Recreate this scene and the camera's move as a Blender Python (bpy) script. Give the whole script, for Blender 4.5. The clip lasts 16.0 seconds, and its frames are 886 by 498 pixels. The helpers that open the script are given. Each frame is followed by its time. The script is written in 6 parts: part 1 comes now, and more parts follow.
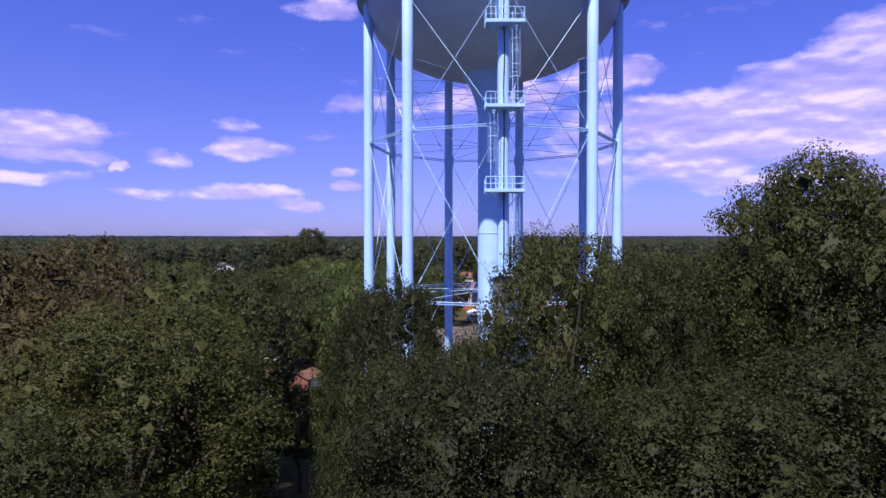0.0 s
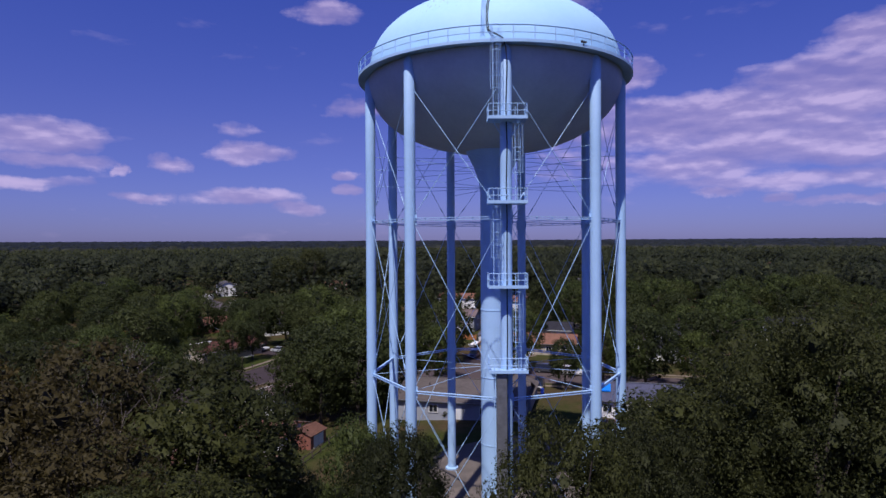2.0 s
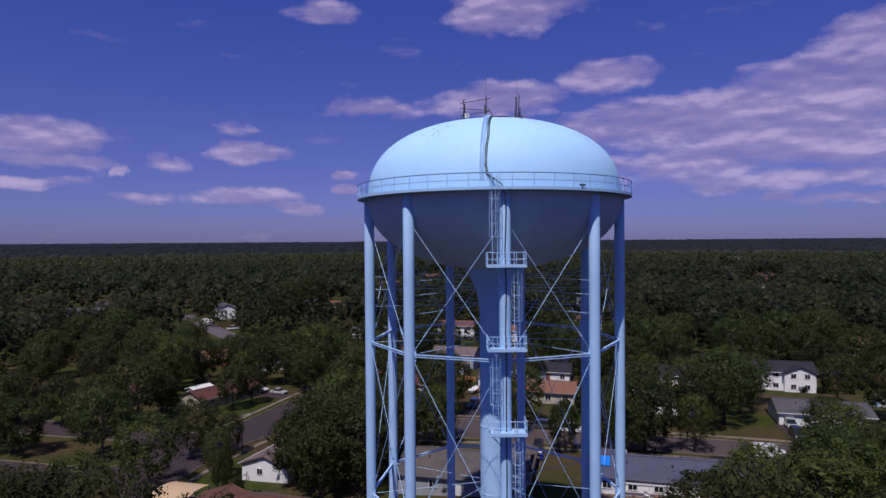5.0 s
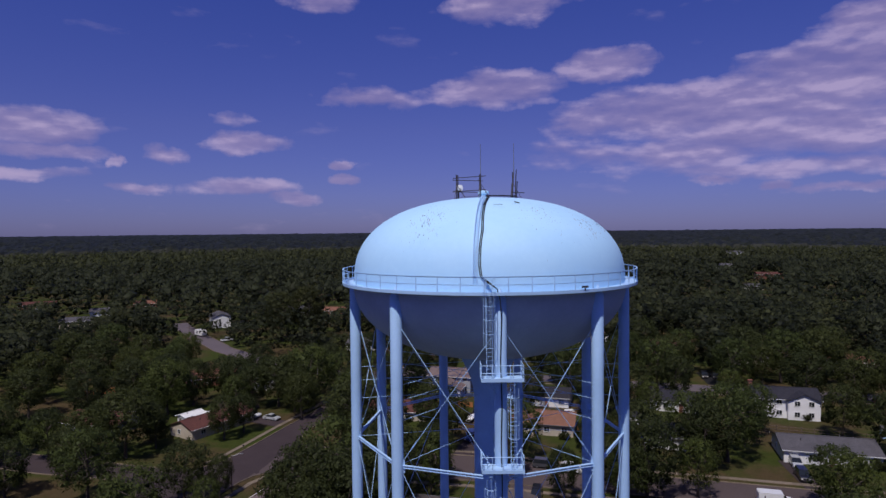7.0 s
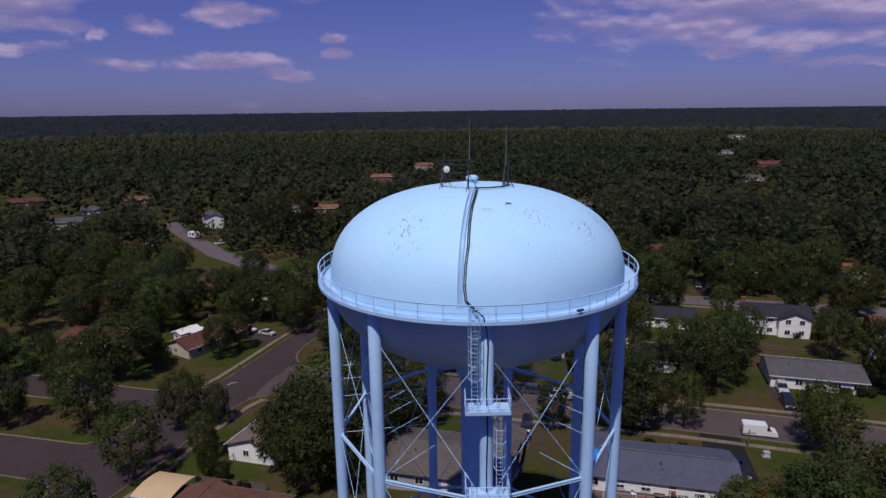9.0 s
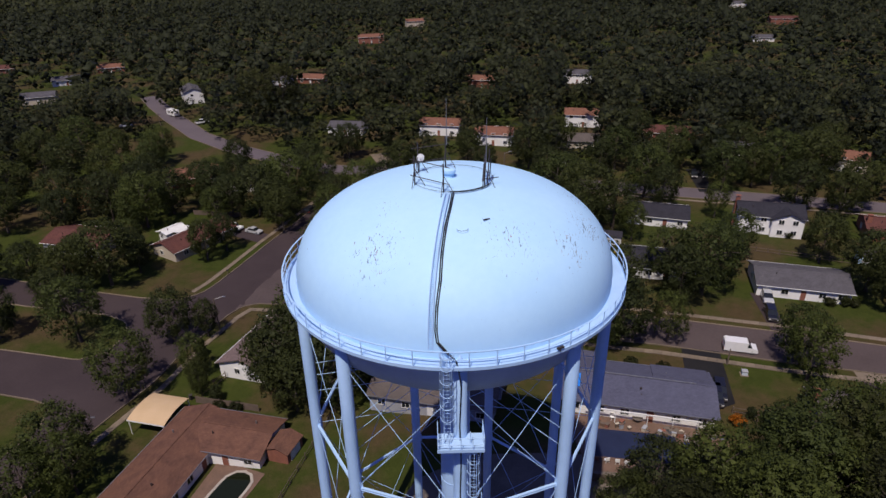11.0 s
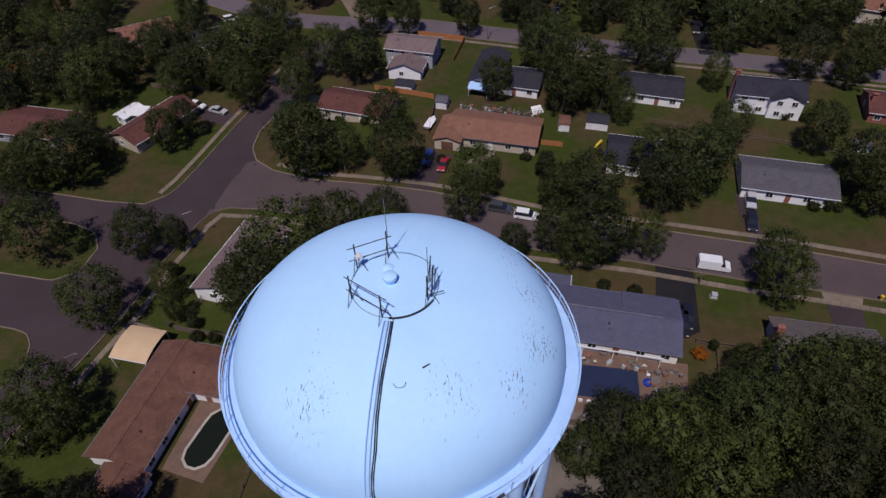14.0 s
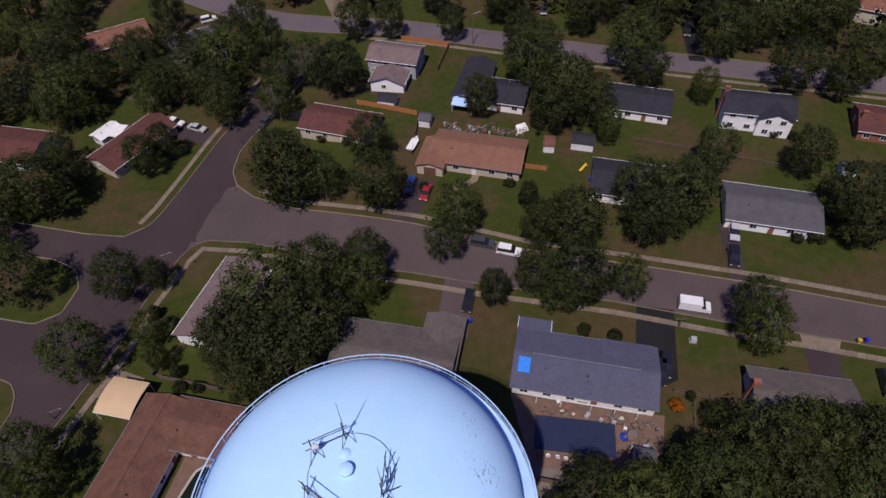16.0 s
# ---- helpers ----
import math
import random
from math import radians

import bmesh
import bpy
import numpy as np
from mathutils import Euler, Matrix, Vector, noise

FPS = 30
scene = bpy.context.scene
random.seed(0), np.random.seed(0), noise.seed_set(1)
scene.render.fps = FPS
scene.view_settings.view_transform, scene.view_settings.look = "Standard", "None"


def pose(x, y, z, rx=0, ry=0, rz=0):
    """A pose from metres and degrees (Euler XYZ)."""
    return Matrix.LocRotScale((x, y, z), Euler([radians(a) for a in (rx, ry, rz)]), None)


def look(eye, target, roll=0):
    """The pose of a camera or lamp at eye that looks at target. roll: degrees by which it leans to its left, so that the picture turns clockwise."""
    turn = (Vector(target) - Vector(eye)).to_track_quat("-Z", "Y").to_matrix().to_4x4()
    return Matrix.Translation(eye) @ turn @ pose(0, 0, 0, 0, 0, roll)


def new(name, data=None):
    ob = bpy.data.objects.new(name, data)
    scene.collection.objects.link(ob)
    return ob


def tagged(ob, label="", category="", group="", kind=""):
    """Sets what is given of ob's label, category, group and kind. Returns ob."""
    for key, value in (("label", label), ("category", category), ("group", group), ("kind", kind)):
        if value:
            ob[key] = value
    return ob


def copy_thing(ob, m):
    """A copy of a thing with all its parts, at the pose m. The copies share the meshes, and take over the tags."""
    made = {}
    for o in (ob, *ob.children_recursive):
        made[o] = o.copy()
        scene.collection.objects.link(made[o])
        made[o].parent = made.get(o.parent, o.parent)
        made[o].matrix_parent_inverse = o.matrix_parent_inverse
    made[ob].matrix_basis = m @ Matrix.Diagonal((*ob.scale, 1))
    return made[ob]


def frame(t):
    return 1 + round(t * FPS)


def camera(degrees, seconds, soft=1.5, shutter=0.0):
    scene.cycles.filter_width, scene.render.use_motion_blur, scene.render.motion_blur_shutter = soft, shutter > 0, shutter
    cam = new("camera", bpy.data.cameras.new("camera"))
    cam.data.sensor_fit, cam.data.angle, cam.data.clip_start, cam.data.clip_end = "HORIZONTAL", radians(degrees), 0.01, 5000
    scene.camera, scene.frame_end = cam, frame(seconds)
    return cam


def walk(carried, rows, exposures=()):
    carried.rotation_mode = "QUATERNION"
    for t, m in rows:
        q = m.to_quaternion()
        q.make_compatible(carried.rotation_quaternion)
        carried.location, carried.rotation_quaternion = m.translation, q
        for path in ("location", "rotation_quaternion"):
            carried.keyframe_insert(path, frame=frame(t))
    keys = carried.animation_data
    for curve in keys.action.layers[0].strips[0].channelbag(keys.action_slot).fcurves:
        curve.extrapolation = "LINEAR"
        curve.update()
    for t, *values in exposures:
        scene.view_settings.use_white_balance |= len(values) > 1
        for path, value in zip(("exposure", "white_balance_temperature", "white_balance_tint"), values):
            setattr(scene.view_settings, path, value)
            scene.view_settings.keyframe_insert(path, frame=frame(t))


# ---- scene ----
cam = camera(71.1, 16.0)
METRES, EYE, TILT, LEAN, TURN = 90.0, 19.0, -0.9, 0.0, 0.0
ROWS = [
    (0.0, 0.0, 0.0, 0.0, 0.0, 0.0, 0.0),
    (0.5, -0.0002, 0.0, 0.0203, 0.08, 0.23, 0.13),
    (1.0, -0.0005, 0.001, 0.0406, 0.12, 0.24, 0.18),
    (1.5, -0.0009, 0.002, 0.0605, 0.12, 0.27, 0.25),
    (2.0, -0.0013, 0.0022, 0.0806, 0.12, 0.29, 0.29),
    (2.5, -0.0017, 0.0017, 0.1007, 0.11, 0.31, 0.33),
    (3.0, -0.0021, 0.0006, 0.1213, 0.1, 0.32, 0.33),
    (3.5, -0.0018, -0.0003, 0.1424, 0.1, 0.34, 0.37),
    (4.0, -0.0014, -0.0007, 0.1647, 0.09, 0.3, 0.38),
    (4.5, -0.0012, -0.0013, 0.1865, 0.07, 0.27, 0.39),
    (5.0, -0.0007, 0.0012, 0.2083, 0.04, 0.22, 0.41),
    (7.5, 0.0097, 0.0623, 0.33, -0.17, -1.57, 0.61),
    (8.0, 0.0127, 0.0775, 0.3554, -0.24, -4.85, 0.63),
    (8.5, 0.0156, 0.0936, 0.3806, -0.31, -8.36, 0.67),
    (9.0, 0.02, 0.1108, 0.4065, -0.39, -11.81, 0.71),
    (11.5, 0.0456, 0.2188, 0.5407, -1.08, -28.59, 0.88),
    (12.0, 0.0523, 0.2462, 0.5693, -1.25, -31.96, 0.92),
    (12.5, 0.0604, 0.2737, 0.5986, -1.41, -35.31, 0.98),
    (13.0, 0.0687, 0.3024, 0.6278, -1.57, -38.21, 1.06),
    (13.5, 0.0769, 0.332, 0.6567, -1.75, -41.08, 1.1),
    (14.0, 0.0856, 0.3628, 0.6858, -1.92, -43.86, 1.16),
    (14.5, 0.094, 0.3944, 0.7147, -2.1, -45.75, 1.2),
    (15.0, 0.1036, 0.4266, 0.7452, -2.25, -46.95, 1.24),
    (15.5, 0.114, 0.4596, 0.7744, -2.45, -47.69, 1.29),
    (16.0, 0.1251, 0.493, 0.8048, -2.59, -48.25, 1.42),
]
EXPOSURES = [(0.0, 0.96, 6150, 19), (0.5, 0.74, 6150, 19), (1.0, 0.44, 6150, 19), (1.5, 0.22, 6150, 19), (2.0, 0.08, 6120, 18), (3.5, -0.08, 6120, 18), (5.0, -0.2, 6200, 18), (9.0, -0.38, 6450, 14), (11.5, -0.12, 6850, 16), (12.5, -0.25, 6600, 16), (13.5, -0.36, 6350, 17), (15.0, -0.33, 6400, 21), (16.0, -0.16, 6550, 21)]
walk(cam, [(t, pose(0, 0, EYE, TILT, LEAN, TURN) @ pose(METRES * x, METRES * y, METRES * z, 90 + pitch, roll, yaw)) for t, x, y, z, yaw, pitch, roll in ROWS],
     exposures=EXPOSURES)
from mathutils.geometry import delaunay_2d_cdt

# ---- light ----
SUN_FROM = Vector((-0.334, -0.943, 0.0)).normalized()
SUN_UP = radians(60.4)
world = bpy.data.worlds.new("sky")
scene.world = world
world.use_nodes = True


def nd(tree, kind, **inputs):
    n = tree.nodes.new(kind)
    for k, v in inputs.items():
        key = k.replace("_", " ")
        if key in n.inputs:
            n.inputs[key].default_value = v
    return n


def math_node(tree, op, a, b=None, c=None, clamp=False):
    n = tree.nodes.new("ShaderNodeMath")
    n.operation, n.use_clamp = op, clamp
    for i, v in enumerate((a, b, c)):
        if v is None:
            continue
        if isinstance(v, (int, float)):
            n.inputs[i].default_value = v
        else:
            tree.links.new(v, n.inputs[i])
    return n.outputs[0]


def mix_colour(tree, fac, a, b, mode="MIX"):
    n = tree.nodes.new("ShaderNodeMix")
    n.data_type, n.blend_type = "RGBA", mode
    for i, v in ((0, fac), (6, a), (7, b)):
        if isinstance(v, (int, float)):
            n.inputs[i].default_value = v
        elif isinstance(v, tuple):
            n.inputs[i].default_value = (*v[:3], 1)
        else:
            tree.links.new(v, n.inputs[i])
    return n.outputs[2]


def ramp(tree, fac, stops):
    n = tree.nodes.new("ShaderNodeValToRGB")
    el = n.color_ramp.elements
    while len(el) < len(stops):
        el.new(0.5)
    for e, (p, c) in zip(el, stops):
        e.position = p
        e.color = (*c[:3], 1) if isinstance(c, tuple) else (c, c, c, 1)
    if fac is not None:
        tree.links.new(fac, n.inputs[0])
    return n.outputs[0]


# clouds in sight: heading and height in degrees, half width and half height, thickness
CLOUDS = [(34.5, 11.4, 8.0, 2.3, 1.0), (27.0, 10.0, 8.5, 2.1, 1.0), (19.0, 9.6, 6.5, 2.0, 0.95), (31.0, 7.8, 12.0, 1.9, 0.85), (22.0, 6.6, 9.0, 1.3, 0.65), (30.0, 5.0, 10.0, 0.7, 0.55), (36.0, 15.4, 4.6, 1.3, 0.9), (41.0, 16.0, 3.5, 1.2, 0.8),
          (14.6, 14.3, 3.7, 1.1, 1.0), (5.0, 12.7, 5.6, 1.2, 0.9), (7.0, 20.6, 5.0, 1.9, 1.0), (13.0, 22.2, 6.0, 1.0, 0.9), (-34.3, 8.3, 4.0, 1.2, 0.9), (-33.0, 6.6, 4.6, 0.5, 0.65), (-35.0, 4.9, 4.0, 0.45, 0.6)]
CLOUDS_SMALL = [(-17.5, 7.9, 2.7, 0.85, 1.0), (-27.4, 6.2, 0.5, 0.4, 0.7), (-23.8, 6.7, 1.7, 0.6, 0.6), (-26.0, 3.9, 2.2, 0.4, 0.75), (-17.5, 4.1, 3.4, 0.55, 0.75), (-12.8, 3.1, 1.7, 0.5, 0.75), (-9.3, 6.1, 0.8, 0.32, 0.85), (-9.0, 4.8, 1.3, 0.4, 0.95),
                (-7.0, 11.9, 4.2, 0.8, 0.6), (-10.7, 19.9, 2.4, 0.7, 0.5), (-18.5, 10.0, 1.4, 0.6, 0.35), (37.5, 4.2, 1.6, 0.4, 0.85), (28.5, 3.5, 1.3, 0.35, 0.85), (33.5, 3.1, 4.0, 0.4, 0.7), (24.0, 4.2, 1.6, 0.35, 0.7)]


def build_sky():
    t = world.node_tree
    t.nodes.clear()
    out = t.nodes.new("ShaderNodeOutputWorld")
    back = t.nodes.new("ShaderNodeBackground")
    back.inputs[1].default_value = 0.108
    sky = t.nodes.new("ShaderNodeTexSky")
    sky.sky_type, sky.sun_disc = "NISHITA", False
    sky.sun_elevation = SUN_UP
    sky.sun_rotation = math.atan2(SUN_FROM.x, SUN_FROM.y)
    sky.air_density, sky.dust_density, sky.ozone_density = 1.0, 0.25, 3.0
    co = t.nodes.new("ShaderNodeTexCoord").outputs["Generated"]
    sep = t.nodes.new("ShaderNodeSeparateXYZ")
    t.links.new(co, sep.inputs[0])
    up = math_node(t, "MAXIMUM", sep.outputs[2], 0.0)
    tint = mix_colour(t, 1.0, sky.outputs[0], ramp(t, up, [(0.0, (0.245, 0.258, 0.64)), (0.06, (0.305, 0.296, 0.69)), (0.16, (0.35, 0.315, 0.70)), (0.38, (0.30, 0.325, 0.84)), (0.85, (0.60, 0.58, 0.92))]), "MULTIPLY")
    # heading and height of the line of sight, in degrees, stirred by noise for ragged edges
    head = math_node(t, "MULTIPLY", math_node(t, "ARCTAN2", sep.outputs[0], sep.outputs[1]), 57.2958)
    lift = math_node(t, "MULTIPLY", math_node(t, "ARCSINE", sep.outputs[2]), 57.2958)
    flat = t.nodes.new("ShaderNodeCombineXYZ")
    t.links.new(head, flat.inputs[0]), t.links.new(lift, flat.inputs[1])
    stretch = nd(t, "ShaderNodeMapping")
    stretch.inputs["Scale"].default_value = (0.36, 1.0, 1.0)
    t.links.new(flat.outputs[0], stretch.inputs["Vector"])
    billow = nd(t, "ShaderNodeTexNoise", Scale=0.40, Detail=7.0, Roughness=0.50)
    t.links.new(stretch.outputs[0], billow.inputs["Vector"])
    churn = nd(t, "ShaderNodeTexNoise", Scale=0.45, Detail=4.0, Roughness=0.6)
    t.links.new(flat.outputs[0], churn.inputs["Vector"])
    less = t.nodes.new("ShaderNodeVectorMath")
    less.operation = "SUBTRACT"
    less.inputs[1].default_value = (0.5, 0.5, 0.5)
    t.links.new(churn.outputs["Color"], less.inputs[0])
    push = t.nodes.new("ShaderNodeVectorMath")
    push.operation = "MULTIPLY_ADD"
    push.inputs[1].default_value = (3.8, 1.3, 0.0)
    t.links.new(less.outputs[0], push.inputs[0])
    t.links.new(flat.outputs[0], push.inputs[2])
    dens = None
    for az, el, ra, re_, k in CLOUDS + CLOUDS_SMALL:
        m = nd(t, "ShaderNodeMapping")
        m.vector_type = "TEXTURE"
        m.inputs["Location"].default_value = (az, el, 0)
        m.inputs["Scale"].default_value = (ra, re_, 1)
        t.links.new(push.outputs[0], m.inputs["Vector"])
        ln = t.nodes.new("ShaderNodeVectorMath")
        ln.operation = "LENGTH"
        t.links.new(m.outputs[0], ln.inputs[0])
        d = math_node(t, "MULTIPLY", math_node(t, "SUBTRACT", 1.42, ln.outputs["Value"]), k)
        dens = d if dens is None else math_node(t, "MAXIMUM", dens, d)
    # thin wisps everywhere else
    wisp = math_node(t, "MULTIPLY", math_node(t, "SUBTRACT", billow.outputs[0], 0.60), 1.0)
    dens = math_node(t, "ADD", math_node(t, "MAXIMUM", dens, -0.4), math_node(t, "MULTIPLY", math_node(t, "SUBTRACT", billow.outputs[0], 0.5), 2.1))
    dens = math_node(t, "MAXIMUM", dens, wisp)
    mask = math_node(t, "MULTIPLY", ramp(t, dens, [(0.0, 0.0), (0.16, 0.30), (0.45, 0.80), (0.9, 1.0)]), 0.64)
    # sunlit tops, greyer undersides
    low = nd(t, "ShaderNodeMapping")
    low.inputs["Location"].default_value = (0.05, 0.55, 0)
    t.links.new(stretch.outputs[0], low.inputs["Vector"])
    under = nd(t, "ShaderNodeTexNoise", Scale=0.40, Detail=5.0, Roughness=0.46)
    t.links.new(low.outputs[0], under.inputs["Vector"])
    lit = math_node(t, "ADD", math_node(t, "SUBTRACT", billow.outputs[0], under.outputs[0]), 0.5)
    shade = ramp(t, lit, [(0.37, (2.6, 2.2, 4.3)), (0.50, (3.7, 3.0, 5.0)), (0.60, (6.3, 5.0, 6.8))])
    t.links.new(mix_colour(t, mask, tint, shade), back.inputs[0])
    t.links.new(back.outputs[0], out.inputs[0])


build_sky()
sun = new("sun", bpy.data.lights.new("sun", "SUN"))
sun.data.energy, sun.data.angle, sun.data.color = 4.2, radians(0.53), (1.0, 0.95, 0.88)
sun.matrix_world = look(SUN_FROM * 100 * math.cos(SUN_UP) + Vector((0, 0, 100 * math.sin(SUN_UP))), (0, 0, 0))

# ---- materials ----


def surface(name, base, other=None, rough=0.7, metal=0.0, scale=1.0, fine=12.0, bump=0.2, spec=0.3, dist=0.02, vary=0.0):
    """A painted, mineral or wooden surface: two colours mixed by broad stains and fine grain, with relief."""
    m = bpy.data.materials.new(name)
    m.use_nodes = True
    t = m.node_tree
    b = t.nodes["Principled BSDF"]
    other = other or tuple(c * 0.72 for c in base)
    co = t.nodes.new("ShaderNodeTexCoord").outputs["Object"]
    a = nd(t, "ShaderNodeTexNoise", Scale=scale, Detail=5.0, Roughness=0.6)
    f = nd(t, "ShaderNodeTexNoise", Scale=fine, Detail=4.0, Roughness=0.65)
    t.links.new(co, a.inputs["Vector"]), t.links.new(co, f.inputs["Vector"])
    k = math_node(t, "ADD", math_node(t, "MULTIPLY", a.outputs[0], 0.65), math_node(t, "MULTIPLY", f.outputs[0], 0.35))
    col = mix_colour(t, ramp(t, k, [(0.36, 0.0), (0.64, 1.0)]), base, other)
    if vary:
        info = t.nodes.new("ShaderNodeObjectInfo").outputs["Random"]
        col = mix_colour(t, vary, col, ramp(t, info, [(0.0, 0.45), (1.0, 1.3)]), "MULTIPLY")
    t.links.new(col, b.inputs["Base Color"])
    b.inputs["Roughness"].default_value, b.inputs["Metallic"].default_value = rough, metal
    b.inputs["Specular IOR Level"].default_value = spec
    if bump:
        n = nd(t, "ShaderNodeBump", Strength=bump, Distance=dist)
        t.links.new(f.outputs[0], n.inputs["Height"]), t.links.new(n.outputs[0], b.inputs["Normal"])
    return m


def shingle(name, base, other):
    """Asphalt shingles: weathered patches, courses and single tabs."""
    m = surface(name, base, other, rough=0.9, scale=0.5, fine=9.0, bump=0.0, spec=0.15)
    t = m.node_tree
    b = t.nodes["Principled BSDF"]
    co = t.nodes.new("ShaderNodeTexCoord").outputs["Object"]
    br = nd(t, "ShaderNodeTexBrick", Scale=1.0)
    br.inputs["Brick Width"].default_value, br.inputs["Row Height"].default_value = 0.45, 0.18
    br.inputs["Mortar Size"].default_value = 0.012
    br.inputs["Color1"].default_value, br.inputs["Color2"].default_value = (1.12, 1.12, 1.12, 1), (0.84, 0.84, 0.84, 1)
    br.inputs["Mortar"].default_value = (0.6, 0.6, 0.6, 1)
    t.links.new(co, br.inputs["Vector"])
    was = b.inputs["Base Color"].links[0].from_socket
    t.links.new(mix_colour(t, 0.8, was, br.outputs[0], "MULTIPLY"), b.inputs["Base Color"])
    return m


def leaf(name, dark, light, through_light=0.42, grain_size=4.0):
    m = bpy.data.materials.new(name)
    m.use_nodes = True
    t = m.node_tree
    t.nodes.clear()
    out = t.nodes.new("ShaderNodeOutputMaterial")
    isl = t.nodes.new("ShaderNodeNewGeometry").outputs["Random Per Island"]
    own = t.nodes.new("ShaderNodeObjectInfo").outputs["Random"]
    co = t.nodes.new("ShaderNodeTexCoord").outputs["Object"]
    patch = nd(t, "ShaderNodeTexNoise", Scale=0.0875 * grain_size if grain_size > 3 else 0.07, Detail=3.0)
    t.links.new(co, patch.inputs["Vector"])
    grain = nd(t, "ShaderNodeTexNoise", Scale=grain_size, Detail=2.0, Roughness=0.7)
    t.links.new(co, grain.inputs["Vector"])
    broad = patch.outputs[0] if grain_size > 3 else ramp(t, patch.outputs[0], [(0.36, 0.0), (0.64, 1.0)])
    k = math_node(t, "ADD", math_node(t, "MULTIPLY", isl, 0.45), math_node(t, "MULTIPLY", broad, 0.40))
    k = math_node(t, "ADD", k, math_node(t, "MULTIPLY", grain.outputs[0], 0.25))
    col = mix_colour(t, k, dark, light)
    col = mix_colour(t, 1.0, col, ramp(t, own, [(0.0, (0.80, 0.83, 0.72)), (0.5, (1.0, 1.0, 0.86)), (1.0, (1.20, 1.16, 0.86))]), "MULTIPLY")
    d = nd(t, "ShaderNodeBsdfPrincipled", Roughness=0.6)
    d.inputs["Specular IOR Level"].default_value = 0.22
    rough = nd(t, "ShaderNodeBump", Strength=0.35, Distance=0.6 / grain_size)
    t.links.new(grain.outputs[0], rough.inputs["Height"])
    t.links.new(rough.outputs[0], d.inputs["Normal"])
    tr = t.nodes.new("ShaderNodeBsdfTranslucent")
    mx = t.nodes.new("ShaderNodeMixShader")
    mx.inputs[0].default_value = through_light
    t.links.new(col, d.inputs["Base Color"]), t.links.new(col, tr.inputs[0])
    t.links.new(d.outputs[0], mx.inputs[1]), t.links.new(tr.outputs[0], mx.inputs[2]), t.links.new(mx.outputs[0], out.inputs[0])
    return m


def tank_paint():
    """Light blue enamel with faint runs, and chipped, rust-brown scratches in loose clusters."""
    m = surface("tank_paint", (0.45, 0.71, 0.93), (0.41, 0.67, 0.90), rough=0.6, scale=0.25, fine=2.0, bump=0.03, spec=0.2)
    t = m.node_tree
    b = t.nodes["Principled BSDF"]
    co = t.nodes.new("ShaderNodeTexCoord").outputs["Object"]
    mp = nd(t, "ShaderNodeMapping", Rotation=(0, 0, radians(-24)))
    mp.inputs["Scale"].default_value = (4.6, 0.85, 1.0)
    t.links.new(co, mp.inputs["Vector"])
    chip = nd(t, "ShaderNodeTexNoise", Scale=2.5, Detail=3.0, Roughness=0.65)
    t.links.new(mp.outputs[0], chip.inputs["Vector"])
    worn = None
    for x, y, r in ((8.8, 0.6, 2.8), (-4.4, -3.4, 3.2), (-5.0, -7.4, 3.2), (3.4, -7.2, 3.4), (9.2, -3.4, 2.8), (7.4, -6.4, 2.2), (8.0, 4.0, 2.4)):
        ball = nd(t, "ShaderNodeMapping")
        ball.vector_type = "TEXTURE"
        ball.inputs["Location"].default_value = (x, y, 46.0)
        ball.inputs["Scale"].default_value = (r, r, r * 1.6)
        t.links.new(co, ball.inputs["Vector"])
        ln = t.nodes.new("ShaderNodeVectorMath")
        ln.operation = "LENGTH"
        t.links.new(ball.outputs[0], ln.inputs[0])
        w = math_node(t, "SUBTRACT", 1.0, ln.outputs["Value"], clamp=True)
        worn = w if worn is None else math_node(t, "MAXIMUM", worn, w)
    sep = t.nodes.new("ShaderNodeSeparateXYZ")
    t.links.new(co, sep.inputs[0])
    upper = ramp(t, math_node(t, "DIVIDE", sep.outputs[2], 50.0), [(0.86, 0.0), (0.89, 1.0), (0.975, 1.0), (0.985, 0.0)])
    k = math_node(t, "ADD", chip.outputs[0], math_node(t, "MULTIPLY", worn, 0.215))
    cut = math_node(t, "MULTIPLY", ramp(t, k, [(0.735, 0.0), (0.748, 1.0)]), upper)
    hue = nd(t, "ShaderNodeTexNoise", Scale=1.1)
    t.links.new(co, hue.inputs["Vector"])
    rust = ramp(t, hue.outputs[0], [(0.5, (0.13, 0.17, 0.26)), (0.72, (0.33, 0.20, 0.16))])
    was = b.inputs["Base Color"].links[0].from_socket
    t.links.new(mix_colour(t, cut, was, rust), b.inputs["Base Color"])
    return m


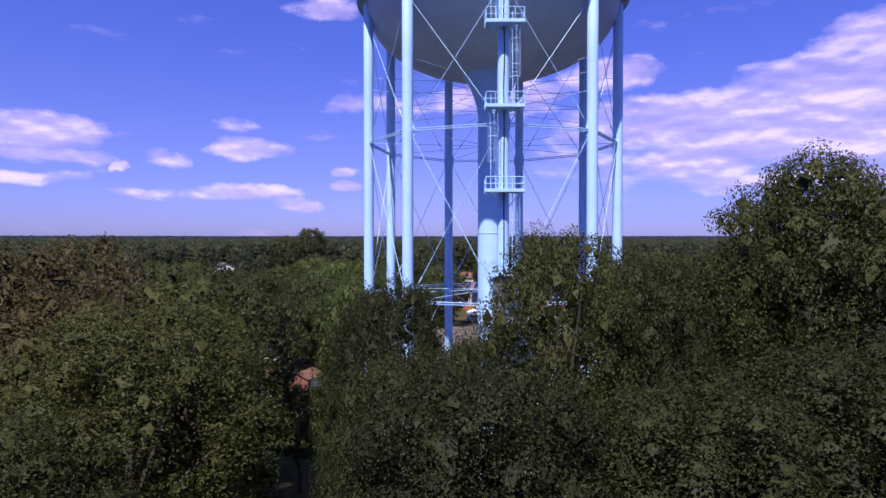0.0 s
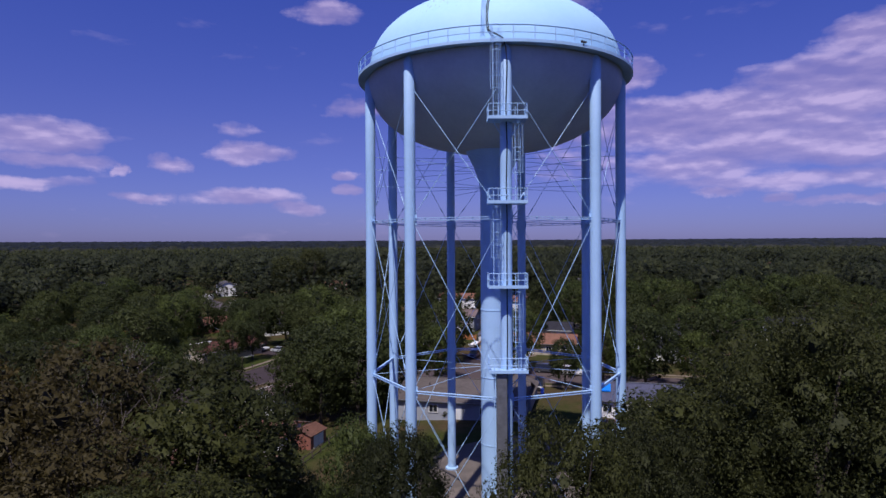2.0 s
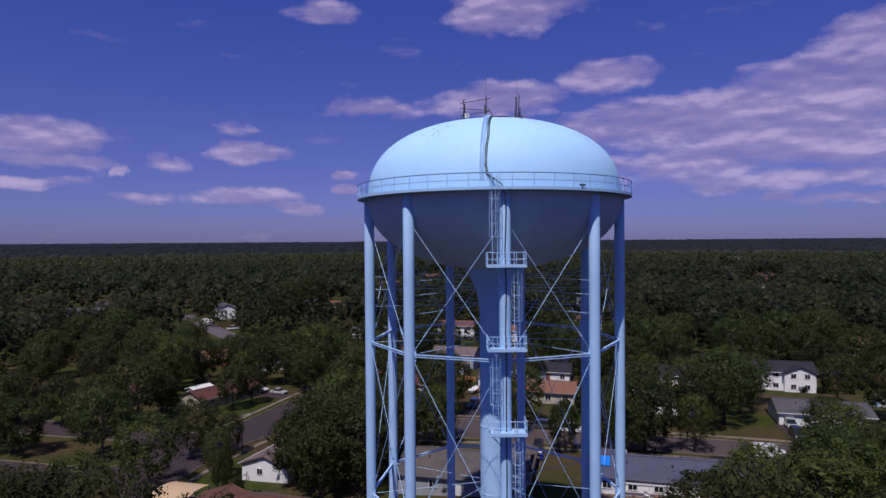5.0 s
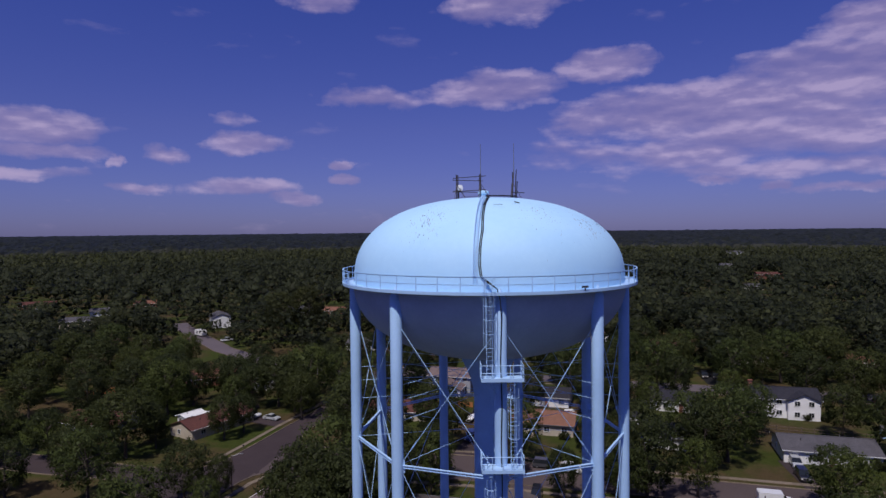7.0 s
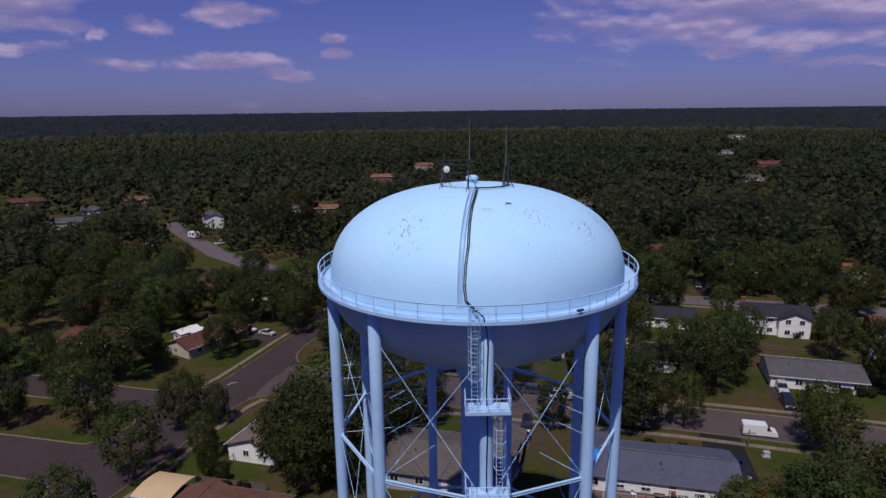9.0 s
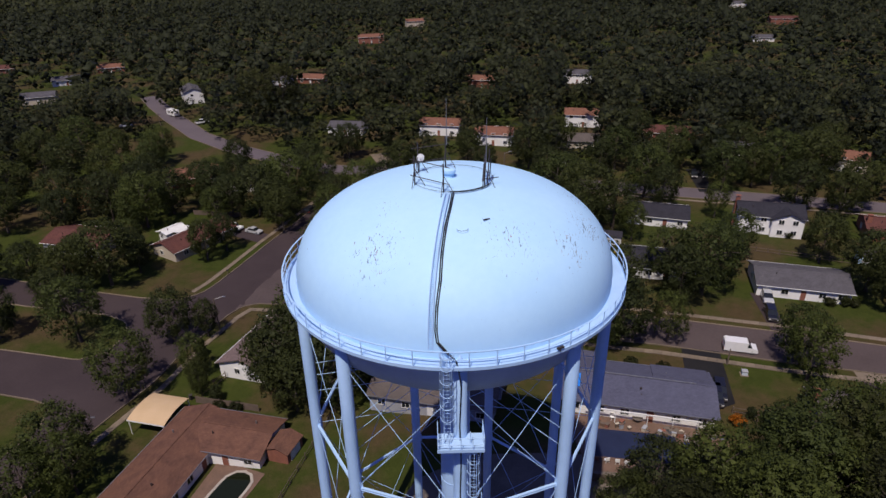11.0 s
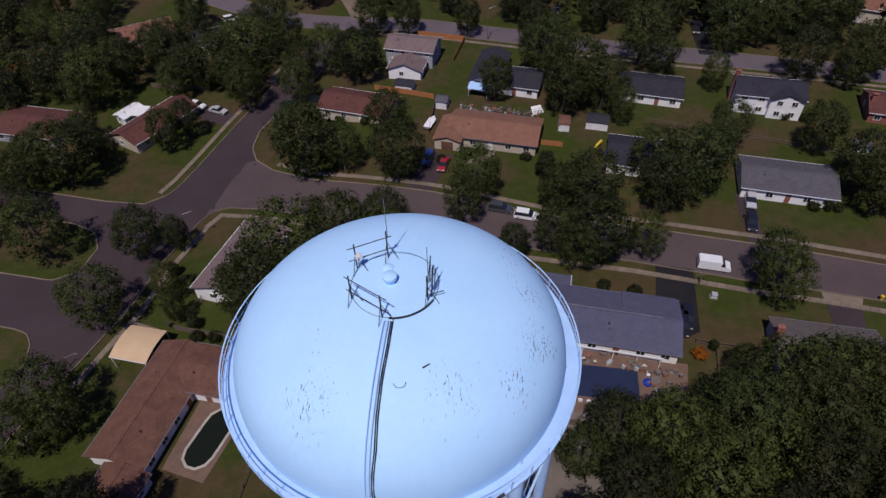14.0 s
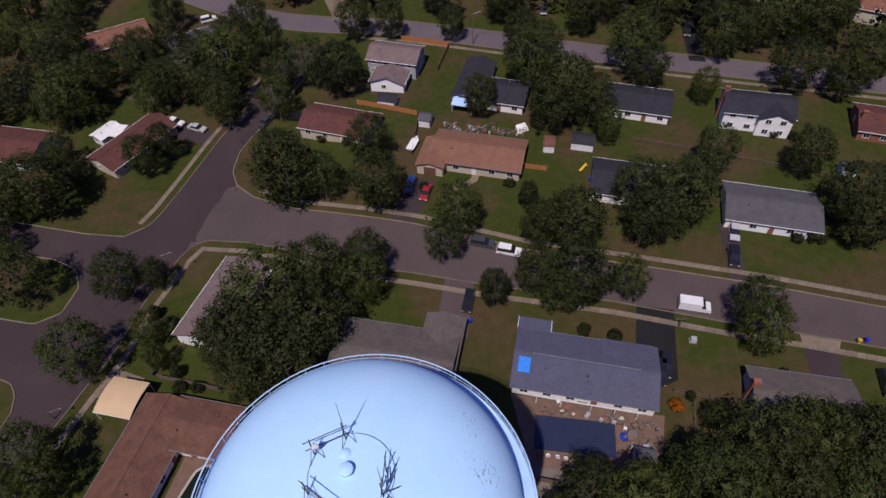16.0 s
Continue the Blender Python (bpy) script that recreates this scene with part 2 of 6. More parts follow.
def grass():
    m = bpy.data.materials.new("grass")
    m.use_nodes = True
    t = m.node_tree
    b = t.nodes["Principled BSDF"]
    co = t.nodes.new("ShaderNodeTexCoord").outputs["Object"]
    big = nd(t, "ShaderNodeTexNoise", Scale=0.052, Detail=4.0, Roughness=0.55)
    mid = nd(t, "ShaderNodeTexNoise", Scale=0.5, Detail=5.0, Roughness=0.7)
    fine = nd(t, "ShaderNodeTexNoise", Scale=6.0, Detail=3.0, Roughness=0.7)
    for n in (big, mid, fine):
        t.links.new(co, n.inputs["Vector"])
    green = mix_colour(t, mid.outputs[0], (0.020, 0.029, 0.005), (0.054, 0.066, 0.013))
    dry = mix_colour(t, mid.outputs[0], (0.042, 0.030, 0.014), (0.088, 0.062, 0.029))
    k = math_node(t, "ADD", math_node(t, "MULTIPLY", big.outputs[0], 0.8), math_node(t, "MULTIPLY", mid.outputs[0], 0.2))
    col = mix_colour(t, ramp(t, k, [(0.455, 0.0), (0.58, 1.0)]), green, dry)
    col = mix_colour(t, 0.6, col, ramp(t, fine.outputs[0], [(0.3, 0.55), (0.7, 1.35)]), "MULTIPLY")
    t.links.new(col, b.inputs["Base Color"])
    b.inputs["Roughness"].default_value, b.inputs["Specular IOR Level"].default_value = 0.95, 0.1
    n = nd(t, "ShaderNodeBump", Strength=0.6, Distance=0.08)
    t.links.new(fine.outputs[0], n.inputs["Height"]), t.links.new(n.outputs[0], b.inputs["Normal"])
    return m


def glass_dark(name, colour=(0.015, 0.018, 0.022)):
    m = bpy.data.materials.new(name)
    m.use_nodes = True
    b = m.node_tree.nodes["Principled BSDF"]
    b.inputs["Base Color"].default_value = (*colour, 1)
    b.inputs["Roughness"].default_value = 0.06
    return m


def car_paint(name, c):
    m = surface(name, c, tuple(v * 0.9 for v in c), rough=0.28, scale=1.5, fine=20, bump=0.0, spec=0.5)
    m.node_tree.nodes["Principled BSDF"].inputs["Coat Weight"].default_value = 0.6
    return m


PAINT = tank_paint()
STEEL = surface("painted_steel", (0.42, 0.62, 0.86), (0.36, 0.55, 0.78), rough=0.45, scale=0.6, fine=6, bump=0.04)
# tank blue greyed to put the softer, warmer shade under the bowl into colour
UNDER = surface("shade_greyed_blue", (0.52, 0.58, 0.66), (0.43, 0.49, 0.57), rough=0.6, scale=0.3, fine=3, bump=0.04, spec=0.2)
GALV = surface("galvanised_steel", (0.30, 0.31, 0.33), (0.20, 0.20, 0.22), rough=0.45, metal=0.6, scale=2, fine=14)
DARK = surface("dark_metal", (0.035, 0.035, 0.045), (0.06, 0.045, 0.04), rough=0.5, scale=3)
RUBBER = surface("black_rubber", (0.018, 0.018, 0.02), rough=0.8, scale=3)
WHITE = surface("white_paint", (0.74, 0.74, 0.72), (0.62, 0.61, 0.58), rough=0.55, scale=0.9)
SIDING = surface("white_siding", (0.82, 0.81, 0.79), (0.72, 0.71, 0.69), rough=0.6, scale=0.5)
BEIGE = surface("beige_siding", (0.50, 0.44, 0.35), (0.42, 0.36, 0.28), rough=0.65, scale=0.5)
GREYWALL = surface("grey_siding", (0.34, 0.35, 0.37), (0.27, 0.28, 0.30), rough=0.65, scale=0.5)
BRICK = surface("red_brick", (0.26, 0.10, 0.065), (0.19, 0.075, 0.055), rough=0.85, scale=1.4, fine=16)
R_BLUE = shingle("blue_grey_shingle", (0.090, 0.093, 0.138), (0.074, 0.076, 0.114))
R_GREY = shingle("grey_shingle", (0.10, 0.095, 0.105), (0.075, 0.07, 0.078))
R_DARK = shingle("dark_shingle", (0.036, 0.035, 0.044), (0.026, 0.025, 0.032))
R_BROWN = shingle("brown_shingle", (0.165, 0.080, 0.054), (0.098, 0.050, 0.038))
R_TAN = shingle("orange_brown_shingle", (0.23, 0.115, 0.075), (0.18, 0.088, 0.058))
R_ORANGE = shingle("orange_shingle", (0.22, 0.100, 0.066), (0.165, 0.080, 0.056))
R_MAROON = shingle("maroon_shingle", (0.125, 0.050, 0.040), (0.085, 0.036, 0.032))
R_TAUPE = shingle("taupe_shingle", (0.125, 0.105, 0.095), (0.09, 0.076, 0.07))
R_ROSE = shingle("rose_grey_shingle", (0.185, 0.135, 0.128), (0.14, 0.102, 0.098))
TANSHEET = surface("tan_sheet_metal", (0.56, 0.40, 0.24), (0.50, 0.35, 0.20), rough=0.5, scale=0.4)
ASPHALT_OLD = surface("worn_asphalt", (0.090, 0.068, 0.066), (0.067, 0.050, 0.049), rough=0.9, scale=0.08, fine=2.0, bump=0.1, spec=0.2)
ASPHALT_PALE = surface("pale_asphalt", (0.125, 0.103, 0.112), (0.095, 0.078, 0.086), rough=0.9, scale=0.08, fine=2.0, bump=0.1, spec=0.2)
ASPHALT = surface("asphalt", (0.054, 0.039, 0.041), (0.039, 0.028, 0.030), rough=0.9, scale=0.10, fine=2.5, bump=0.1, spec=0.2)
TARMAC = surface("new_tarmac", (0.010, 0.010, 0.012), (0.017, 0.016, 0.017), rough=0.9, scale=0.2, fine=4, spec=0.2)
CONCRETE = surface("concrete", (0.215, 0.168, 0.122), (0.140, 0.112, 0.084), rough=0.9, scale=0.4, fine=5, spec=0.2, vary=0.35)
COPING = surface("pale_coping", (0.42, 0.38, 0.33), (0.30, 0.26, 0.22), rough=0.8, scale=0.8, fine=6)
PATIO = surface("brown_paving", (0.17, 0.105, 0.075), (0.11, 0.07, 0.052), rough=0.9, scale=0.6, fine=4)
GRAVEL = surface("gravel", (0.17, 0.14, 0.115), (0.10, 0.085, 0.07), rough=1.0, scale=0.25, fine=5)
WOOD = surface("weathered_wood", (0.15, 0.11, 0.085), (0.10, 0.075, 0.06), rough=0.85, scale=1, fine=10)
CEDAR = surface("orange_cedar", (0.40, 0.16, 0.055), (0.30, 0.12, 0.045), rough=0.8, scale=1, fine=10)
BARK = surface("bark", (0.085, 0.066, 0.052), (0.05, 0.04, 0.034), rough=0.95, scale=2, fine=14, bump=0.5)
TARP = surface("blue_tarp", (0.015, 0.22, 0.72), (0.012, 0.17, 0.60), rough=0.4, scale=1.2)
POOLCOVER = surface("navy_pool_cover", (0.018, 0.026, 0.062), (0.013, 0.019, 0.048), rough=0.55, scale=0.5)
YELLOW = surface("yellow_plastic", (0.62, 0.42, 0.03), rough=0.5)
BLUEP = surface("blue_plastic", (0.02, 0.05, 0.42), rough=0.4)
REDP = surface("red_plastic", (0.42, 0.04, 0.03), rough=0.5)
GLASS = glass_dark("window_glass")
WATERMAT = glass_dark("dark_pool_water", (0.010, 0.013, 0.006))
WATERMAT.node_tree.nodes["Principled BSDF"].inputs["Specular IOR Level"].default_value = 0.25
GRASS = grass()
LEAF_OAK = leaf("oak_leaf", (0.030, 0.041, 0.014), (0.076, 0.090, 0.032), 0.48)
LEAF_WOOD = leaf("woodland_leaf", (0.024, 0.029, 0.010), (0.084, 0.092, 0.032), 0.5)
LEAF_DARK = leaf("dark_leaf", (0.017, 0.020, 0.008), (0.058, 0.065, 0.024), 0.5)
LEAF_SHADE = leaf("shade_tree_leaf", (0.024, 0.033, 0.013), (0.058, 0.070, 0.028), 0.48)
LEAF_LIGHT = leaf("light_leaf", (0.044, 0.062, 0.017), (0.105, 0.130, 0.042), 0.5)
LEAF_DRY = leaf("dry_leaf", (0.036, 0.029, 0.011), (0.098, 0.075, 0.030))
# far greens greyed and blued: distance haze put into the leaf colour
LEAF_FAR = leaf("far_leaf", (0.016, 0.021, 0.011), (0.068, 0.078, 0.042), 0.5, 1.6)
LEAF_FAR_DARK = leaf("far_dark_leaf", (0.012, 0.016, 0.009), (0.052, 0.062, 0.036), 0.5, 1.5)
LEAF_FAR_GREEN = leaf("far_green_leaf", (0.018, 0.024, 0.010), (0.082, 0.091, 0.042), 0.5, 1.7)


def canopy_leaf():
    """Treetops far off, each crown with a green of its own, darkened to stand in for shade among leaves."""
    m = leaf("canopy_leaf", (0.014, 0.020, 0.010), (0.040, 0.046, 0.024), 0.15)
    t = m.node_tree
    d = next(n for n in t.nodes if n.type == "BSDF_PRINCIPLED")
    co = t.nodes.new("ShaderNodeTexCoord").outputs["Object"]
    cell = nd(t, "ShaderNodeTexVoronoi", Scale=0.075)
    t.links.new(co, cell.inputs["Vector"])
    wide = nd(t, "ShaderNodeTexNoise", Scale=0.012, Detail=4.0)
    t.links.new(co, wide.inputs["Vector"])
    g = t.nodes.new("ShaderNodeRGBToBW")
    t.links.new(cell.outputs["Color"], g.inputs[0])
    k = math_node(t, "ADD", math_node(t, "MULTIPLY", g.outputs[0], 0.6), math_node(t, "MULTIPLY", wide.outputs[0], 0.5))
    col = ramp(t, k, [(0.30, (0.006, 0.008, 0.005)), (0.55, (0.0125, 0.015, 0.010)), (0.80, (0.024, 0.027, 0.016))])
    t.links.new(col, d.inputs["Base Color"])
    return m


LEAF_CANOPY = canopy_leaf()

# ---- building blocks ----


def smooth01(u):
    u = min(max(u, 0.0), 1.0)
    return u * u * (3 - 2 * u)


def lie(x, y):
    """Height of the ground: level round the tower, falling away to the west."""
    return -3.6 * smooth01((10 - x) / 50) * (1 - smooth01((math.hypot(x, y - 100) - 110) / 120))


class Shape:
    """Corners and faces of one mesh, gathered piece by piece."""

    def __init__(self):
        self.v, self.f = [], []

    def add(self, verts, faces):
        n = len(self.v)
        self.v += [tuple(p) for p in verts]
        self.f += [tuple(i + n for i in f) for f in faces]
        return self

    def box(self, c, s, m=None):
        x, y, z = (v / 2 for v in s)
        pts = [Vector((c[0] + i * x, c[1] + j * y, c[2] + k * z)) for k in (-1, 1) for j in (-1, 1) for i in (-1, 1)]
        if m is not None:
            pts = [m @ p for p in pts]
        return self.add(pts, [(0, 2, 3, 1), (4, 5, 7, 6), (0, 1, 5, 4), (1, 3, 7, 5), (3, 2, 6, 7), (2, 0, 4, 6)])

    def rod(self, a, b, r, r2=None, n=8):
        a, b = Vector(a), Vector(b)
        r2 = r if r2 is None else r2
        d = (b - a).normalized()
        p = d.orthogonal().normalized()
        q = d.cross(p)
        ring = [(p * math.cos(2 * math.pi * i / n) + q * math.sin(2 * math.pi * i / n)) for i in range(n)]
        return self.add([a + e * r for e in ring] + [b + e * r2 for e in ring],
                        [(i, (i + 1) % n, n + (i + 1) % n, n + i) for i in range(n)] + [tuple(range(n - 1, -1, -1)), tuple(range(n, 2 * n))])

    def tube(self, pts, r, n=6):
        """One unbroken bent bar through the points."""
        k = len(self.v)
        pts = [Vector(p) for p in pts]
        q = None
        for i, p in enumerate(pts):
            d = (pts[min(i + 1, len(pts) - 1)] - pts[max(i - 1, 0)]).normalized()
            q = d.orthogonal() if q is None else q - d * q.dot(d)
            q.normalize()
            w = d.cross(q)
            self.v += [tuple(p + (q * math.cos(6.2832 * j / n) + w * math.sin(6.2832 * j / n)) * r) for j in range(n)]
            if i:
                a = k + (i - 1) * n
                self.f += [(a + j, a + (j + 1) % n, a + n + (j + 1) % n, a + n + j) for j in range(n)]
        self.f += [tuple(range(k + n - 1, k - 1, -1)), tuple(range(len(self.v) - n, len(self.v)))]
        return self

    def path(self, pts, r, n=6):
        for a, b in zip(pts, pts[1:]):
            self.rod(a, b, r, n=n)
        return self

    def beam(self, a, b, w, h):
        """A square bar from a to b, w across and h upright."""
        a, b = Vector(a), Vector(b)
        d = b - a
        m = Matrix.Translation((a + b) / 2) @ d.to_track_quat("X", "Z").to_matrix().to_4x4()
        return self.box((0, 0, 0), (d.length, w, h), m)

    def lathe(self, profile, n=48, about=(0, 0)):
        k = len(profile)
        pts = [(about[0] + r * math.cos(2 * math.pi * i / n), about[1] + r * math.sin(2 * math.pi * i / n), z) for i in range(n) for r, z in profile]
        return self.add(pts, [(i * k + j, ((i + 1) % n) * k + j, ((i + 1) % n) * k + j + 1, i * k + j + 1) for i in range(n) for j in range(k - 1)])

    def mesh(self, name, smooth=False):
        me = bpy.data.meshes.new(name)
        me.from_pydata(self.v, [], self.f)
        if smooth:
            me.polygons.foreach_set("use_smooth", [True] * len(me.polygons))
            me.set_sharp_from_angle(angle=radians(40))
        me.update()
        return me


def part(name, shape, mat, parent=None, label="", smooth=False, m=None):
    me = shape if isinstance(shape, bpy.types.Mesh) else shape.mesh(name, smooth)
    if mat and not me.materials:
        me.materials.append(mat)
    ob = new(name, me)
    if parent is not None:
        ob.parent = parent
    if m is not None:
        ob.matrix_basis = m
    return tagged(ob, label)


def thing(name, m, label, category, group="", kind=""):
    ob = new(name)
    ob.empty_display_size = 0.3
    ob.matrix_basis = m
    return tagged(ob, label, category, group, kind)


def stand(x, y, rz=0.0, dz=0.0):
    return pose(x, y, lie(x, y) + dz, 0, 0, rz)


def drape(outline, dz, step=3.0):
    """A sheet with this outline that follows the ground, dz above it."""
    edge = []
    for (ax, ay), (bx, by) in zip(outline, outline[1:] + outline[:1]):
        n = max(1, int(math.hypot(bx - ax, by - ay) / step))
        edge += [(ax + (bx - ax) * i / n, ay + (by - ay) * i / n) for i in range(n)]
    ne = len(edge)
    xs, ys = [p[0] for p in edge], [p[1] for p in edge]

    def inside(x, y):
        odd = False
        for (ax, ay), (bx, by) in zip(edge, edge[1:] + edge[:1]):
            if (ay > y) != (by > y) and x < (bx - ax) * (y - ay) / (by - ay) + ax:
                odd = not odd
        return odd

    pts = list(edge)
    nx, ny = int((max(xs) - min(xs)) / step), int((max(ys) - min(ys)) / step)
    for i in range(1, nx):
        for j in range(1, ny):
            p = (min(xs) + (i + 0.13) * step, min(ys) + (j + 0.17) * step)
            if inside(*p):
                pts.append(p)
    got = delaunay_2d_cdt([Vector(p) for p in pts], [(i, (i + 1) % ne) for i in range(ne)], [], 0, 1e-4)
    s = Shape()
    s.v = [(p.x, p.y, lie(p.x, p.y) + dz) for p in got[0]]
    for f in got[2]:
        c = sum((got[0][i] for i in f), Vector((0, 0))) / len(f)
        if inside(c.x, c.y):
            s.f.append(tuple(f))
    return s


def along(points, step):
    """Places and headings at even steps along a line of points."""
    out, left = [], 0.0
    for (ax, ay), (bx, by) in zip(points, points[1:]):
        n = math.hypot(bx - ax, by - ay)
        d = left
        while d < n:
            out.append((ax + (bx - ax) * d / n, ay + (by - ay) * d / n, math.atan2(by - ay, bx - ax)))
            d += step
        left = d - n
    return out


def ribbon(points, width, dz, height):
    """A raised band, such as a kerb, along a line of points."""
    s, pts = Shape(), along(points, 1.5)
    for i, (x, y, a) in enumerate(pts):
        nx, ny, z = -math.sin(a) * width / 2, math.cos(a) * width / 2, lie(x, y) + dz
        s.v += [(x + nx, y + ny, z - 0.2), (x - nx, y - ny, z - 0.2), (x - nx, y - ny, z + height), (x + nx, y + ny, z + height)]
        if i:
            k = 4 * i - 4
            s.f += [(k + j, k + 4 + j, k + 4 + (j + 1) % 4, k + (j + 1) % 4) for j in range(4)]
    n = len(s.v)
    s.f += [(0, 1, 2, 3), (n - 1, n - 2, n - 3, n - 4)]
    return s


# ---- ground, roads ----


def build_ground():
    def axis(near, far, lo, hi):
        a = list(np.arange(lo, hi + 0.1, near))
        d, x = near, hi
        while x < far:
            d *= 1.25
            x = min(x + d, far)
            a.append(x)
        d, x = near, lo
        while x > -far:
            d *= 1.25
            x = max(x - d, -far)
            a.insert(0, x)
        return a
    xs, ys = axis(3.0, 4900, -150, 150), axis(3.0, 4900, 0, 240)
    s = Shape()
    s.v = [(x, y, lie(x, y)) for y in ys for x in xs]
    n = len(xs)
    s.f = [(j * n + i, j * n + i + 1, (j + 1) * n + i + 1, (j + 1) * n + i) for j in range(len(ys) - 1) for i in range(n - 1)]
    tagged(part("ground", s, GRASS, smooth=True), "green and dry brown lawn and woodland ground", "ground", kind="structure")


build_ground()

KERB_A = [(-26, 205), (-30.2, 192.2), (-34.5, 179), (-40.1, 163), (-44, 150.4), (-46.9, 141.7), (-48.8, 137.7), (-53.3, 134.8), (-62, 136.2), (-81.9, 141.6), (-130, 156)]
KERB_ISLAND = [(-130, 147), (-85, 133.5), (-66, 129.5), (-60.5, 126.5), (-58.3, 121.8), (-59.5, 115.9), (-63.9, 113.6), (-70.9, 115.3), (-130, 129)]
KERB_WEST = [(-130, 117), (-72, 104), (-65.4, 102.3), (-63.1, 101.3), (-61.4, 99), (-60.7, 95.4), (-63, 88), (-70, 62)]
KERB_NEAR = [(-63, 60), (-56.8, 81.8), (-53.3, 90.5), (-49.8, 99.4), (-47, 105.9), (-44.8, 116.2), (-40.2, 128.3), (-38.2, 131.4), (-35.3, 132.5), (-26.8, 130.9),
             (-12.2, 125.3), (2.4, 119.6), (20.1, 114.7), (42.9, 109.4), (61.3, 103.8), (72.8, 100.8), (85.3, 97.1), (140, 81)]
KERB_FAR = [(140, 89), (89.5, 105.2), (70.2, 111.5), (52, 116.6), (28.4, 122.8), (8, 130.8), (-8.4, 136.1), (-18.3, 139.2), (-27.7, 144.2), (-32.1, 148.4),
            (-34, 153.3), (-33.5, 160.1), (-31.1, 166), (-25.4, 176.3), (-20, 190), (-17, 203)]
NEAR_D = [(170, 151), (120.6, 166), (87.6, 175.6), (54.5, 185.4), (28.9, 194.3), (-6.5, 206), (-17, 209.5), (-30, 214.5), (-42, 220), (-57, 229), (-74, 240), (-92, 255), (-111, 279), (-128, 304), (-140, 324)]


def shifted(points, d):
    out = []
    for i, (x, y) in enumerate(points):
        (ax, ay), (bx, by) = points[max(i - 1, 0)], points[min(i + 1, len(points) - 1)]
        a = math.atan2(by - ay, bx - ax)
        out.append((x - math.sin(a) * d, y + math.cos(a) * d))
    return out


FAR_D = shifted(NEAR_D, -8.2)
tagged(part("road", drape(KERB_A + KERB_ISLAND + KERB_WEST + KERB_NEAR + KERB_FAR, 0.05), ASPHALT), "dark asphalt residential street with faint patches", "road", kind="structure")
tagged(part("road", drape([(-39.5, 130.4), (-38.2, 131.6)] + KERB_NEAR[8:] + KERB_FAR[:10] + [(-34.2, 148.0), (-36.6, 141.0)], 0.056), ASPHALT_OLD), "worn pinkish grey asphalt of the cross street", "road", kind="structure")
tagged(part("road", drape(NEAR_D + FAR_D[::-1], 0.055), ASPHALT_PALE), "grey asphalt side street between lawns", "road", kind="structure")
for k in (KERB_A, KERB_ISLAND, KERB_WEST, KERB_NEAR, KERB_FAR, NEAR_D, FAR_D):
    tagged(part("kerb", ribbon(k, 0.22, 0.0, 0.19), CONCRETE), "pale concrete kerb along the street", "kerb", kind="structure")


def pavement(line, width=1.1):
    base = thing("pavement", Matrix(), "pale concrete pavement slabs beside the street", "pavement", kind="structure")
    slab = Shape().box((0, 0, 0), (1.46, width, 0.14)).mesh("slab")
    slab.materials.append(CONCRETE)
    for x, y, a in along(line, 1.5):
        tilt = math.degrees(math.atan2(lie(x + math.cos(a), y + math.sin(a)) - lie(x - math.cos(a), y - math.sin(a)), 2))
        part("slab", slab, None, base, m=pose(x, y, lie(x, y) + 0.04, 0, -tilt, math.degrees(a)))


pavement(shifted(KERB_A[1:7], -2.3))
pavement(shifted(KERB_NEAR[1:8], -2.4))
pavement(shifted(KERB_NEAR[8:], -2.3))
pavement(shifted(KERB_FAR[1:9], -2.2))
pavement(shifted(NEAR_D[1:6], 2.0))


def drive(outline, mat, label, dz=0.06):
    tagged(part("driveway", drape(outline, dz, 2.0), mat), label, "driveway", kind="structure")


drive([(46.4, 108.6), (52.6, 107.0), (49.4, 93.4), (45.6, 91.9), (43.6, 98.0)], TARMAC, "fresh black tarmac driveway")
drive([(72.0, 98.4), (77.3, 96.9), (75.6, 91.6), (71.0, 92.8)], ASPHALT, "worn dark driveway with a pale apron")
drive([(72.4, 101.0), (78.8, 99.3), (77.3, 96.9), (72.0, 98.4)], CONCRETE, "cracked pale concrete driveway apron")
drive([(7.1, 145), (12.0, 143), (6.9, 131), (1.8, 133)], ASPHALT, "worn asphalt driveway in front of a garage")
drive([(67.2, 127), (70.4, 126), (67.6, 112), (64.8, 113)], ASPHALT, "narrow asphalt driveway")
drive([(13.0, 118), (18.3, 116.6), (15.9, 103.5), (10.4, 105)], ASPHALT_OLD, "asphalt driveway beside a grey roofed house")
drive([(-40.4, 168), (-54.5, 175.5), (-54, 169.5), (-41.9, 163)], ASPHALT, "dark asphalt driveway with parked cars")
drive([(-48, 98), (-46.2, 103.5), (-40, 101), (-41.5, 96)], CONCRETE, "pale concrete driveway under a carport")
drive([(22.1, 92.6), (45.5, 87.4), (43.6, 81.5), (37.7, 78.5), (23.6, 80.6)], PATIO, "brown paved patio round a covered pool")
drive([(20, 84), (27, 83), (33, 72), (28, 54), (12, 48), (-6, 50), (-8, 66), (0, 80), (8, 84)], GRAVEL, "bare gravel and dirt under the tower", 0.03)
drive([(82.4, 204), (87, 203), (83, 183), (79, 184)], TARMAC, "dark driveway across the side street")
drive([(-20, 232), (-14, 232), (-9, 215), (-15, 216)], CONCRETE, "pale concrete driveway")
drive([(50.5, 186), (53.5, 185), (51, 172), (48, 173)], CONCRETE, "pale concrete path to a house")
drive([(20.4, 145.8), (21.8, 145.2), (20.8, 142.6), (18.2, 140.7), (14.6, 139.8), (14.2, 141.0), (17.4, 141.9), (19.4, 143.4)], CONCRETE, "curved concrete front walk", 0.065)

